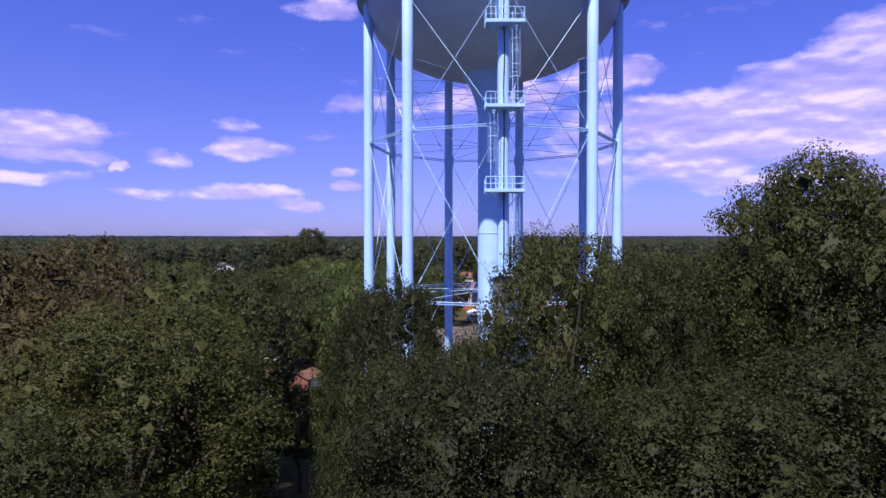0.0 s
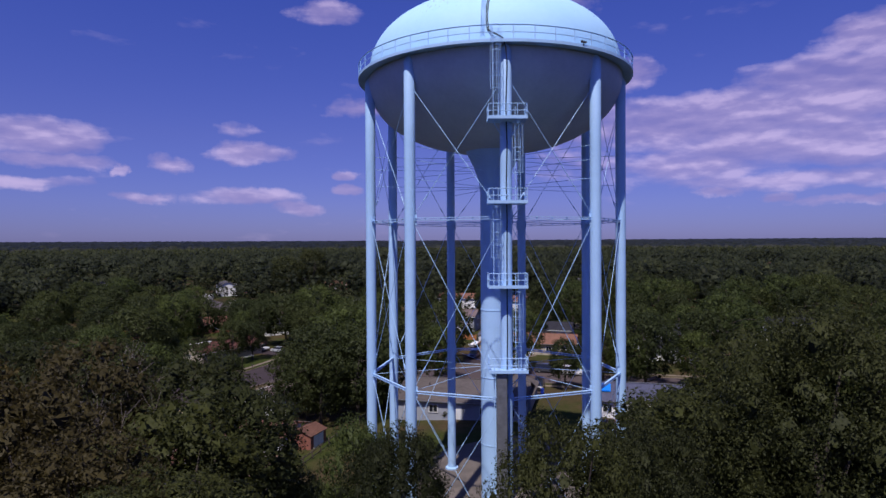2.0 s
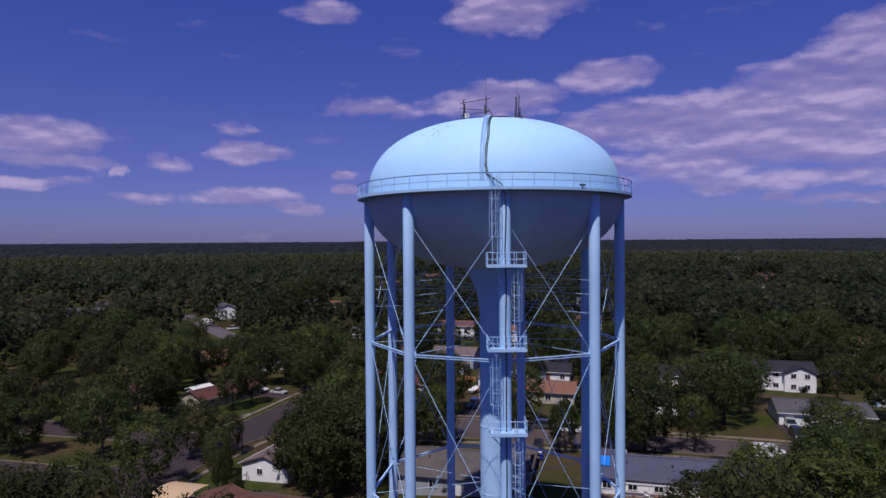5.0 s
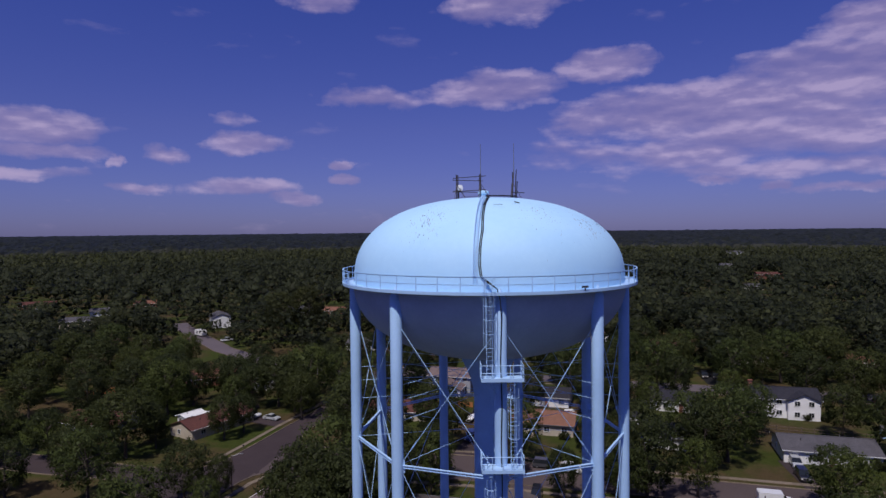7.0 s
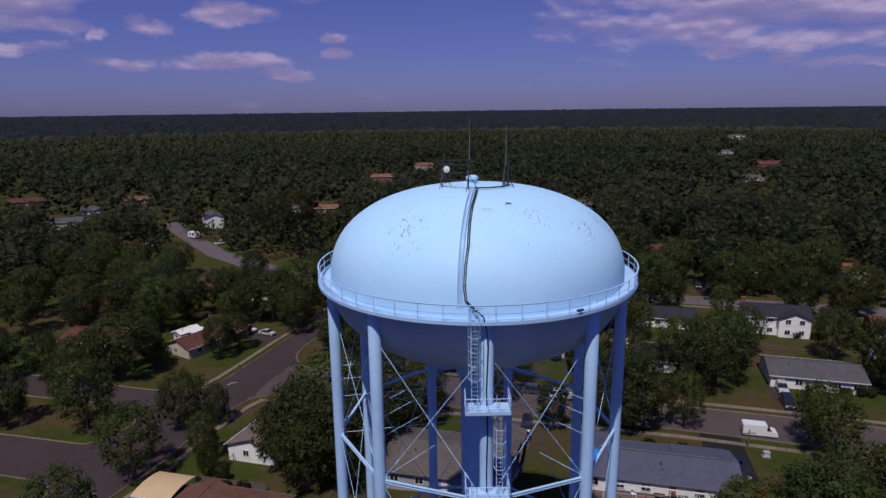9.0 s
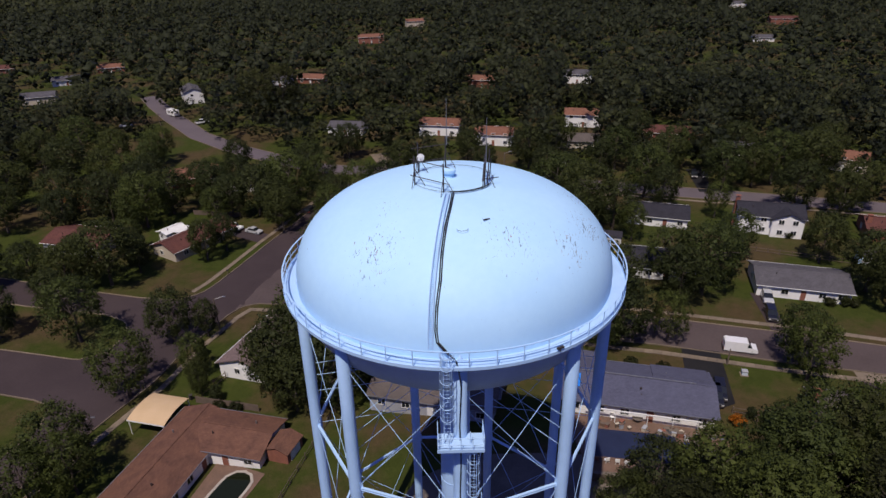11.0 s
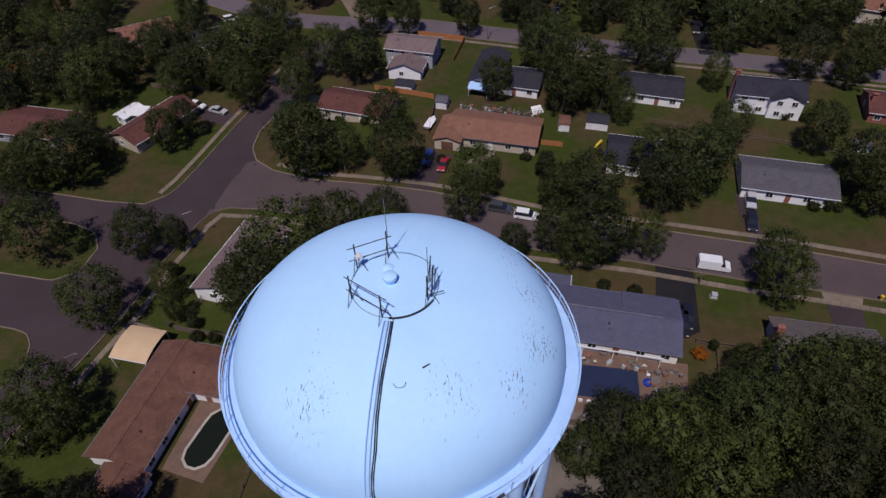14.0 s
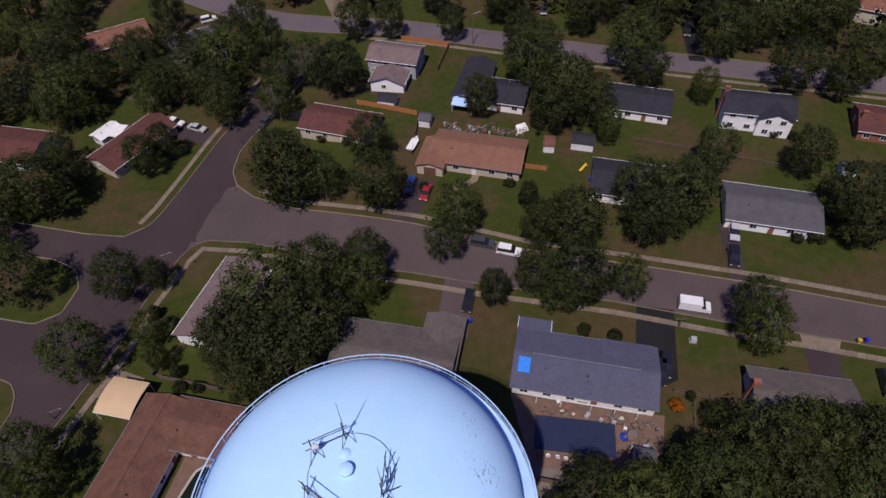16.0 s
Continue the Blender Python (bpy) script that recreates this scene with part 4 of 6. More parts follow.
house(2.2, 180.6, 7.6, 8.4, 75, R_ROSE, SIDING, "low front wing of a split-level house", wins=3)
house(-9.5, 164.0, 17.0, 9.0, -19, R_MAROON, BEIGE, "house with a maroon shingle roof", wins=4)
house(-87.0, 164.0, 16.0, 11.0, -14, R_MAROON, GREYWALL, "house with a dark red roof", wins=4)
house(-58.6, 163.2, 18.5, 8.6, 57, R_MAROON, BEIGE, "house with a maroon roof and pale gable", wins=3)
house(-66.4, 168.0, 5.6, 3.4, 57, WHITE, WHITE, "small white roofed shelter behind a maroon house", eave=2.3, rise=0.5, wins=0)
house(-76.2, 211.0, 16.5, 10.4, 28, R_ORANGE, BRICK, "brick house with an orange roof", wins=4, rise=2.0, wing=(5.6, -3.4, 8.0, 6.0))
house(-54.5, 206.5, 14.0, 10.0, 28, R_GREY, SIDING, "grey roofed house behind trees", wins=4)
house(-28.0, 114.8, 18.0, 9.2, 70, R_ROSE, SIDING, "white gabled house with a rose-grey roof", wins=4)
house(3.4, 98.6, 19.4, 12.6, -14, R_TAUPE, GREYWALL, "ranch house with a grey-brown roof beside the tower", wins=5, rise=2.0, wing=(7.0, 4.6, 10.4, 6.2), garage=True)
house(114.0, 152.5, 14.0, 10.0, -20, R_MAROON, BRICK, "dark red brick house", wins=4, chimney=(-6.6, -2.0, BRICK))
house(-38.4, 67.8, 14.0, 6.6, 74, R_BROWN, SIDING, "narrow rear wing of a brown roofed house", wins=3, rise=1.2, eave=2.4)
house(-35.7, 85.4, 20.0, 8.8, 74, R_BROWN, SIDING, "long white house with a brown shingle roof", wins=6, rise=1.5)
house(-27.0, 90.0, 11.0, 8.0, -14, R_BROWN, SIDING, "low brown roofed wing beside a pool", wins=3, eave=2.4, rise=1.1)


def carport(x, y, l, w, rz):
    t = thing("carport", stand(x, y, rz), "tan sheet metal carport over a driveway", "carport")
    s = Shape()
    n = 8
    for k in (0.0, 0.07):
        for i in range(n + 1):
            a = (i / n - 0.5) * w
            z = 2.9 + 0.5 * (1 - (2 * a / w) ** 2) + k
            s.v += [(-l / 2, a, z), (l / 2, a, z)]
    o = 2 * n + 2
    for i in range(0, 2 * n, 2):
        s.f += [(i, i + 2, i + 3, i + 1), (o + i, o + i + 1, o + i + 3, o + i + 2), (i, o + i, o + i + 2, i + 2), (i + 1, i + 3, o + i + 3, o + i + 1)]
    s.f += [(0, 1, o + 1, o), (2 * n, o + 2 * n, o + 2 * n + 1, 2 * n + 1)]
    part("roof", s, TANSHEET, t)
    for sx in (-1, 1):
        for sy in (-1, 1):
            part("post", Shape().box((sx * (l / 2 - 0.2), sy * (w / 2 - 0.15), 1.4), (0.12, 0.12, 3.0)), WHITE, t)
    part("fascia", Shape().box((0, -w / 2, 2.85), (l, 0.06, 0.25)), WHITE, t)


carport(-41.3, 96.0, 6.6, 6.6, -14)


def shed(x, y, l, w, rz, roof, wall, label, eave=2.0, barrel=False):
    t = thing("garden_shed", stand(x, y, rz), label, "shed")
    if barrel:
        pts = [(w / 2 * math.cos(a), eave - 0.3 + 0.9 * math.sin(a)) for a in np.linspace(0, math.pi, 9)]
        s = Shape()
        for i, (a, za) in enumerate(pts):
            s.v += [(-l / 2, a, za), (l / 2, a, za), (l / 2, a * 1.06, za + 0.08), (-l / 2, a * 1.06, za + 0.08)]
            if i:
                k = 4 * i - 4
                s.f += [(k + j, k + (j + 1) % 4, k + 4 + (j + 1) % 4, k + 4 + j) for j in range(4)]
        n = len(s.v)
        s.f += [(3, 2, 1, 0), (n - 4, n - 3, n - 2, n - 1)]
        part("roof", s, roof, t)
        part("wall", Shape().box((0, 0, eave / 2 - 0.3), (l - 0.2, w - 0.2, eave + 0.5)), wall, t)
    else:
        part("wall", walls(Shape(), l, w, eave, 0.7), wall, t)
        part("roof", gable(Shape(), l, w, eave, 0.7, 0.2, 0.08), roof, t)
    for sx in (-0.32, 0.32):
        part("door", Shape().box((sx * l * 0.5, -w / 2 - 0.03, 0.95), (l * 0.3, 0.06, 1.8)), WHITE, t)


shed(45.2, 152.6, 4.8, 3.8, -16, R_DARK, WHITE, "white garden shed with a dark roof")
shed(37.6, 152.4, 2.6, 3.6, -10, R_BROWN, WHITE, "small barrel-roofed brown and white shed", barrel=True)
shed(1.4, 171.8, 4.2, 3.2, -16, R_DARK, WHITE, "white garden shed with black roof")
shed(-19.6, 87.6, 4.0, 3.6, 70, R_BROWN, BRICK, "small red-brown shed on the lawn")
shed(10.4, 163.2, 2.6, 3.0, -16, R_GREY, WHITE, "small grey roofed shed beside a fence")
shed(98.5, 139.5, 3.0, 2.6, -16, R_GREY, STEEL, "small pale blue shed under trees")
shed(40.2, 80.4, 3.0, 2.8, -14, R_GREY, GREYWALL, "round-topped grey shed by the patio", barrel=True)

# ---- pools ----


def oval(cx, cy, l, w, rz, n=32):
    c, s = math.cos(radians(rz)), math.sin(radians(rz))
    out = []
    for i in range(n):
        a = 2 * math.pi * i / n
        x = (l - w) / 2 * (1 if math.cos(a) > 0 else -1) + w / 2 * math.cos(a)
        y = w / 2 * math.sin(a)
        out.append((cx + c * x - s * y, cy + s * x + c * y))
    return out


drive([(-29.4, 87.4), (-21.7, 83.7), (-26.0, 73.0), (-32.6, 75.6)], PATIO, "brown stained concrete deck round an oval pool", 0.05)
tagged(part("swimming_pool", drape(oval(-26.6, 79.9, 9.6, 4.4, 66), 0.10, 1.0), WATERMAT), "oval swimming pool with dark green water", "swimming pool")
ov = oval(-26.6, 79.9, 9.9, 4.7, 66)
tagged(part("pool_coping", ribbon(ov + ov[:2], 0.4, 0.06, 0.1), COPING), "white rounded pool edging", "pool edge")
pc = thing("covered_pool", stand(31.0, 84.9, -10), "rectangular pool under a navy blue cover", "swimming pool")
part("cover", Shape().box((0, 0, 0.12), (12.2, 5.6, 0.08)), POOLCOVER, pc)
for sy in (-1, 1):
    part("coping", Shape().box((0, sy * 2.95, 0.1), (12.9, 0.35, 0.1)), PATIO, pc)

# ---- fences ----


def fence(points, h, mat, label, board=0.0):
    """Posts with two rails, or with close boards between them."""
    x0, y0 = points[0]
    f = thing("fence", pose(x0, y0, lie(x0, y0)), label, "fence")
    z0 = lie(x0, y0)
    for (ax, ay), (bx, by) in zip(points, points[1:]):
        n = max(1, round(math.hypot(bx - ax, by - ay) / 2.4))
        for i in range(n):
            p = Vector((ax + (bx - ax) * i / n, ay + (by - ay) * i / n, 0))
            q = Vector((ax + (bx - ax) * (i + 1) / n, ay + (by - ay) * (i + 1) / n, 0))
            p.z, q.z = lie(p.x, p.y) - z0, lie(q.x, q.y) - z0
            p.x, p.y, q.x, q.y = p.x - x0, p.y - y0, q.x - x0, q.y - y0
            part("post", Shape().box((p.x, p.y, p.z + h / 2), (0.12, 0.12, h + 0.15)), mat, f)
            for k in (0.25, 0.82):
                part("rail", Shape().beam(p + Vector((0, 0, h * k)), q + Vector((0, 0, h * k)), 0.05, 0.12), mat, f)
            if board:
                part("panel", Shape().beam(p + Vector((0, 0, h * 0.5)), q + Vector((0, 0, h * 0.5)), 0.03, h * 0.92), mat, f)


fence([(-6.3, 173.2), (8.4, 166.4)], 1.5, CEDAR, "orange cedar board fence", 1)
fence([(4.7, 200.3), (17.6, 195.9), (14, 184)], 1.6, CEDAR, "orange cedar privacy fence", 1)
fence([(31.5, 146), (36, 144.8)], 1.4, CEDAR, "short orange wooden fence", 1)
fence([(56.8, 153.3), (70.6, 148.3), (77.1, 145.6), (98, 137.3)], 1.2, WOOD, "weathered wooden yard fence")
fence([(70.6, 148.3), (73.5, 156)], 1.4, WOOD, "weathered wooden yard fence")
fence([(-66, 183), (-52, 180.6)], 1.5, WOOD, "grey-brown board fence behind a lawn", 1)
fence([(48, 91.4), (50.8, 90.6), (58.5, 88.8)], 1.2, WOOD, "weathered wooden rail fence")
fence([(50.8, 90.6), (48, 80)], 1.3, WOOD, "weathered wooden rail fence")
fence([(-12.5, 98), (-14.9, 90.3), (-18.9, 76.7), (-22, 62)], 1.2, WOOD, "low brown fence along the lawn")
fence([(-37.4, 100.8), (-31, 99.0), (-26, 97.4)], 1.5, WOOD, "weathered fence behind a brown roof", 1)
fence([(-34.3, 107), (-37, 102.5)], 1.6, WOOD, "dark wooden fence by a driveway")
fence([(22, 79), (36, 75.5)], 1.6, WOOD, "brown wooden fence behind a patio", 1)
fence([(9, 166), (7, 152)], 1.4, WOOD, "dark wooden yard fence", 1)
fence([(-110, 192), (-101, 199), (-97, 193)], 1.6, CEDAR, "orange wooden fence among trees", 1)
fence([(-104, 187.5), (-95, 193.0)], 1.5, CEDAR, "orange wooden deck rail among trees")
fence([(-102, 184.5), (-93, 190.0)], 1.5, CEDAR, "orange wooden deck rail among trees")

# ---- vehicles ----
CAR_COLOURS = {"white": car_paint("white_car", (0.72, 0.72, 0.72)), "black": car_paint("black_car", (0.012, 0.012, 0.014)), "red": car_paint("red_car", (0.28, 0.02, 0.02)),
               "blue": car_paint("blue_car", (0.02, 0.045, 0.16)), "silver": car_paint("silver_car", (0.42, 0.43, 0.44)), "dark grey": car_paint("dark_grey_car", (0.05, 0.052, 0.06))}


def vehicle(kind, colour, x, y, rz, dz=0.06):
    """A car built from its side outline: body, glasshouse, wheels, lamps and bumpers."""
    dims = {"van": (5.5, 2.0), "suv": (4.7, 1.9), "sedan": (4.7, 1.8), "pickup": (5.4, 1.95)}
    l, w = dims[kind]
    names = {"van": "white cargo van parked on the street", "suv": f"{colour} parked family car", "sedan": f"{colour} parked saloon car", "pickup": f"{colour} parked pickup truck"}
    t = thing({"van": "van", "suv": "car", "sedan": "car", "pickup": "pickup_truck"}[kind], stand(x, y, rz, dz), names[kind] if kind == "van" else names[kind] + " with dark windows", "van" if kind == "van" else "pickup truck" if kind == "pickup" else "car", "parked vehicles")
    a = l / 2
    lower = {"van": [(-a, 0.35), (-a, 2.0), (-a + 0.25, 2.15), (a - 1.75, 2.15), (a - 1.05, 1.25), (a - 0.1, 1.0), (a, 0.8), (a, 0.35)],
             "suv": [(-a, 0.35), (-a, 1.0), (a - 1.15, 1.02), (a - 0.15, 0.92), (a, 0.75), (a, 0.35)],
             "sedan": [(-a, 0.32), (-a, 0.92), (-a + 0.9, 0.97), (a - 1.2, 0.95), (a - 0.15, 0.8), (a, 0.65), (a, 0.32)],
             "pickup": [(-a, 0.45), (-a, 1.1), (a - 1.3, 1.1), (a - 0.15, 1.02), (a, 0.8), (a, 0.45)]}[kind]
    upper = {"van": [(a - 1.78, 1.3), (a - 1.72, 2.08), (a - 1.0, 1.3)],
             "suv": [(-a + 0.05, 1.0), (-a + 0.35, 1.68), (a - 1.95, 1.72), (a - 1.15, 1.02)],
             "sedan": [(-a + 0.75, 0.96), (-a + 1.45, 1.42), (a - 1.95, 1.44), (a - 1.2, 0.96)],
             "pickup": [(-a + 1.75, 1.08), (-a + 1.9, 1.75), (a - 2.0, 1.78), (a - 1.3, 1.1)]}[kind]

    def slab(pts, half, top):
        n = len(pts)
        zmax = max(z for _, z in pts)
        zmin = min(z for _, z in pts)
        v = [(x, s * (half - top * (z - zmin) / (zmax - zmin + 1e-6)), z) for s in (-1, 1) for x, z in pts]
        return Shape().add(v, [tuple(range(n)), tuple(range(2 * n - 1, n - 1, -1))] + [(i, n + i, n + (i + 1) % n, (i + 1) % n) for i in range(n)])

    body = part("body", slab(lower, w / 2, 0.06), CAR_COLOURS[colour], t)
    part("glasshouse", slab(upper, w / 2 - (0.01 if kind == "van" else 0.05), 0.02 if kind == "van" else 0.16), GLASS, t)
    if kind != "van":
        zt = max(z for _, z in upper)
        part("roof", Shape().box(((upper[1][0] + upper[2][0]) / 2, 0, zt + 0.01), (upper[2][0] - upper[1][0] + 0.05, w - 0.4, 0.06)), CAR_COLOURS[colour], t)
    if kind == "pickup":
        part("bed_liner", Shape().box((-a + 0.9, 0, 1.105), (1.5, w - 0.35, 0.03)), RUBBER, t)
    tyre = Shape().rod((0, -0.11, 0), (0, 0.11, 0), 0.34, n=18).mesh("tyre", True)
    tyre.materials.append(RUBBER)
    rim = Shape().rod((0, -0.115, 0), (0, 0.115, 0), 0.2, n=12).mesh("rim")
    rim.materials.append(GALV)
    for sx in (-1, 1):
        for sy in (-1, 1):
            wl = part("wheel", tyre, None, t, m=pose(sx * (a - 0.9), sy * (w / 2 - 0.12), 0.34))
            part("rim", rim, None, wl)
    for sy in (-1, 1):
        part("headlight", Shape().box((a - 0.02, sy * (w / 2 - 0.28), 0.68), (0.08, 0.36, 0.15)), WHITE, t)
        part("tail_light", Shape().box((-a + 0.01, sy * (w / 2 - 0.15), 0.8), (0.05, 0.16, 0.3)), REDP, t)
    part("bumper", Shape().box((a, 0, 0.42), (0.14, w - 0.1, 0.2)), DARK, t)
    part("bumper", Shape().box((-a, 0, 0.42), (0.14, w - 0.1, 0.2)), DARK, t)


for v in (("van", "white", 56.2, 107.3, -15), ("suv", "black", 46.7, 94.6, -104), ("suv", "black", 16.6, 110.8, -104), ("suv", "dark grey", 20.4, 124.6, -18), ("suv", "white", 25.2, 122.2, -17),
          ("sedan", "red", 9.8, 139.3, -107), ("suv", "blue", 6.6, 141.6, -107), ("pickup", "white", -51.6, 172.2, -25), ("sedan", "silver", -45.4, 169.6, -25), ("suv", "black", -32.6, 183.2, 70),
          ("sedan", "dark grey", -28.6, 170.4, 62), ("suv", "black", -21.0, 170.4, -20), ("suv", "silver", 69.2, 124.2, -106), ("suv", "black", 67.0, 118.0, -106), ("suv", "black", 82.2, 197, -105),
          ("sedan", "black", 85.4, 196.6, -105), ("suv", "dark grey", 45.5, 211.7, -100), ("suv", "white", -53, 221.4, 25), ("suv", "black", 81.8, 90.6, -104), ("suv", "black", 47.9, 96.0, -106),
          ("pickup", "white", -93.5, 274.5, 40), ("sedan", "white", -123, 270, 15), ("sedan", "dark grey", -102, 323, 60)):
    vehicle(*v)


def caravan(x, y, rz):
    t = thing("caravan", stand(x, y, rz, 0.05), "white touring caravan parked at the kerb", "caravan")
    prof = [(-3.2, 0.6), (-3.25, 2.4), (-2.9, 2.9), (2.7, 2.9), (3.2, 2.0), (3.0, 0.6)]
    n = len(prof)
    part("body", Shape().add([(a, s * 1.2, z) for s in (-1, 1) for a, z in prof], [tuple(range(n)), tuple(range(2 * n - 1, n - 1, -1))] + [(i, n + i, n + (i + 1) % n, (i + 1) % n) for i in range(n)]), WHITE, t)
    for sy in (-1, 1):
        part("window", Shape().box((-1.2, sy * 1.2, 1.9), (1.4, 0.05, 0.7)).box((1.4, sy * 1.2, 1.9), (1.0, 0.05, 0.7)), GLASS, t)
        part("wheel", Shape().rod((0, sy * 1.0, 0.36), (0, sy * 1.2, 0.36), 0.36, n=16), RUBBER, t)
    part("tow_bar", Shape().rod((3.0, 0, 0.6), (4.2, 0, 0.5), 0.06), DARK, t)


caravan(-109.5, 286, -40)

# ---- trees ----


def leaf_arrays(clumps, n, size, seed, out=1.3, core=0.8, reach=1.12, lump=0.6, jitter=0.45, lift=0.25):
    """Many single leaves or sprays round the clumps (x, y, z, radius), over rough inner bodies: corners, triangles, normals."""
    rng = np.random.default_rng(seed)
    c = np.array(clumps)
    pick = rng.choice(len(c), n, p=c[:, 3] ** 2 / (c[:, 3] ** 2).sum())
    d = rng.normal(size=(n, 3))
    d /= np.linalg.norm(d, axis=1, keepdims=True)
    d[:, 2] = np.where((d[:, 2] < -0.3) & (rng.uniform(size=n) < 0.5), -d[:, 2], d[:, 2])
    rad = c[pick, 3] * rng.uniform(0.5, reach, n) ** 0.6
    p = c[pick, :3] + d * rad[:, None] * [1, 1, 0.85]
    nrm = d * out + rng.normal(size=(n, 3)) * 0.55 + [0, 0, 0.25]
    nrm /= np.linalg.norm(nrm, axis=1, keepdims=True)
    a = np.cross(nrm, rng.normal(size=(n, 3)))
    a /= np.linalg.norm(a, axis=1, keepdims=True)
    b = np.cross(nrm, a)
    s = size * rng.uniform(0.6, 1.4, n)[:, None]
    v = np.stack([p - a * s * 0.5 - b * s * 0.30, p - a * s * 0.1 + b * s * 0.40, p + a * s * 0.62], 1).reshape(-1, 3)
    heart = (c[:, :3] * c[:, 3:]).sum(0) / c[:, 3].sum()
    away = (p - heart) / (np.abs(c[:, :3] - heart).max(0) + 0.1)
    soft = d * lump + away * 0.4 + rng.normal(size=(n, 3)) * jitter + [0, 0, lift]
    flip = np.einsum("ij,ij->i", np.cross(v[1::3] - v[0::3], v[2::3] - v[0::3]), soft) < 0
    tri = np.arange(3 * n).reshape(-1, 3)
    tri[flip] = tri[flip][:, [0, 2, 1]]
    ends = np.array([(1, 0, 0), (0, 1, 0), (-1, 0, 0), (0, -1, 0), (0, 0, 1), (0, 0, -1)], float)
    hull = np.array([(0, 1, 4), (1, 2, 4), (2, 3, 4), (3, 0, 4), (1, 0, 5), (2, 1, 5), (3, 2, 5), (0, 3, 5)])
    turn = rng.normal(size=(len(c), 6, 3)) * 0.28
    body = c[:, None, :3] + (ends[None] + turn) * (c[:, 3, None, None] * rng.uniform(0.75, 1.1, (len(c), 6, 1)) * core)
    tri = np.concatenate([tri, (hull[None] + 3 * n + 6 * np.arange(len(c))[:, None, None]).reshape(-1, 3)])
    v = np.concatenate([v, body.reshape(-1, 3)])
    shade = np.concatenate([np.repeat(soft, 3, 0), (body - heart - (c[:, None, :3] - heart) * 0.6).reshape(-1, 3)])
    return v, tri, shade / np.linalg.norm(shade, axis=1, keepdims=True)


def leaf_mesh(name, v, tri, shade):
    me = bpy.data.meshes.new(name)
    me.vertices.add(len(v)), me.loops.add(3 * len(tri)), me.polygons.add(len(tri))
    me.vertices.foreach_set("co", v.astype(np.float32).ravel())
    me.loops.foreach_set("vertex_index", tri.astype(np.int32).ravel())
    me.polygons.foreach_set("loop_start", np.arange(0, 3 * len(tri), 3, dtype=np.int32))
    me.update()
    me.validate()
    me.normals_split_custom_set_from_vertices(shade)
    return me


def leaves(name, *given, **how):
    return leaf_mesh(name, *leaf_arrays(*given, **how))


def crown_clumps(rng, h, low, r, n, big, lean=0.0):
    """Clumps filling an egg-shaped crown from height low to h, of radius r, with an uneven outline."""
    out = []
    mid, half = (h + low) / 2, (h - low) / 2
    lobes = [(rng.uniform(0, 6.28), rng.uniform(-0.7, 0.9), rng.uniform(0.75, 1.15)) for _ in range(7)]
    for i in range(n):
        a, u = i * 2.39996 + rng.uniform(-0.5, 0.5), -0.95 + 1.93 * (i + rng.uniform(0, 1)) / n
        f = math.sqrt(max(1 - abs(u) ** (2.4 if u > 0 else 3.2), 0.02))
        k = 1.0
        for la, lu, lf in lobes:
            if abs((a - la + 3.14) % 6.28 - 3.14) < 0.6 and abs(u - lu) < 0.45:
                k = lf
        q = rng.uniform(0.3, 1.0) ** 0.4
        cr = big * rng.uniform(0.65, 1.35)
        out.append((math.cos(a) * f * q * k * (r - cr * 0.6), math.sin(a) * f * q * k * (r - cr * 0.6), mid + u * q ** 0.5 * (half - cr * 0.5) * (0.9 + 0.1 * k), cr))
    return out


def tree(name, seed, h, low, r, n_clump, big, n_leaf, size, mat, label, limbs=8, category="tree"):
    rng = random.Random(seed)
    t = thing(name, pose(0, 0, -60), label, category)
    clumps = crown_clumps(rng, h, low, r, n_clump, big)
    s = Shape()
    base = 0.012 * h + 0.1
    zs = [0, h * 0.15, h * 0.4, h * 0.72]
    pts = [Vector((rng.uniform(-0.2, 0.2) * i, rng.uniform(-0.2, 0.2) * i, z)) for i, z in enumerate(zs)]
    rad = [base * 1.5, base, base * 0.7, base * 0.25]
    for i in range(3):
        s.rod(pts[i] - Vector((0, 0, 0.4 if i == 0 else 0)), pts[i + 1], rad[i], rad[i + 1], 8)
    for c in rng.sample(clumps, min(limbs, len(clumps))):
        z = max(low * 0.6, min(c[2] - 1.0, h * 0.6)) * rng.uniform(0.75, 1.0)
        k = z / (h * 0.72)
        p = pts[0].lerp(pts[3], min(k, 1.0))
        m = p.lerp(Vector(c[:3]), 0.55) + Vector((0, 0, rng.uniform(-0.3, 0.5)))
        s.rod(p, m, base * 0.38, base * 0.24, 5).rod(m, Vector(c[:3]), base * 0.24, 0.03, 5)
    part("trunk", s, BARK, t, smooth=True)
    part("crown", leaves("crown", clumps, n_leaf, size, seed, core=0.38 if size < 0.2 else 0.42, reach=1.25 if size < 0.285 else 1.6, jitter=0.65 if size < 0.2 else 0.5, lift=0.15), mat, t)
    return t


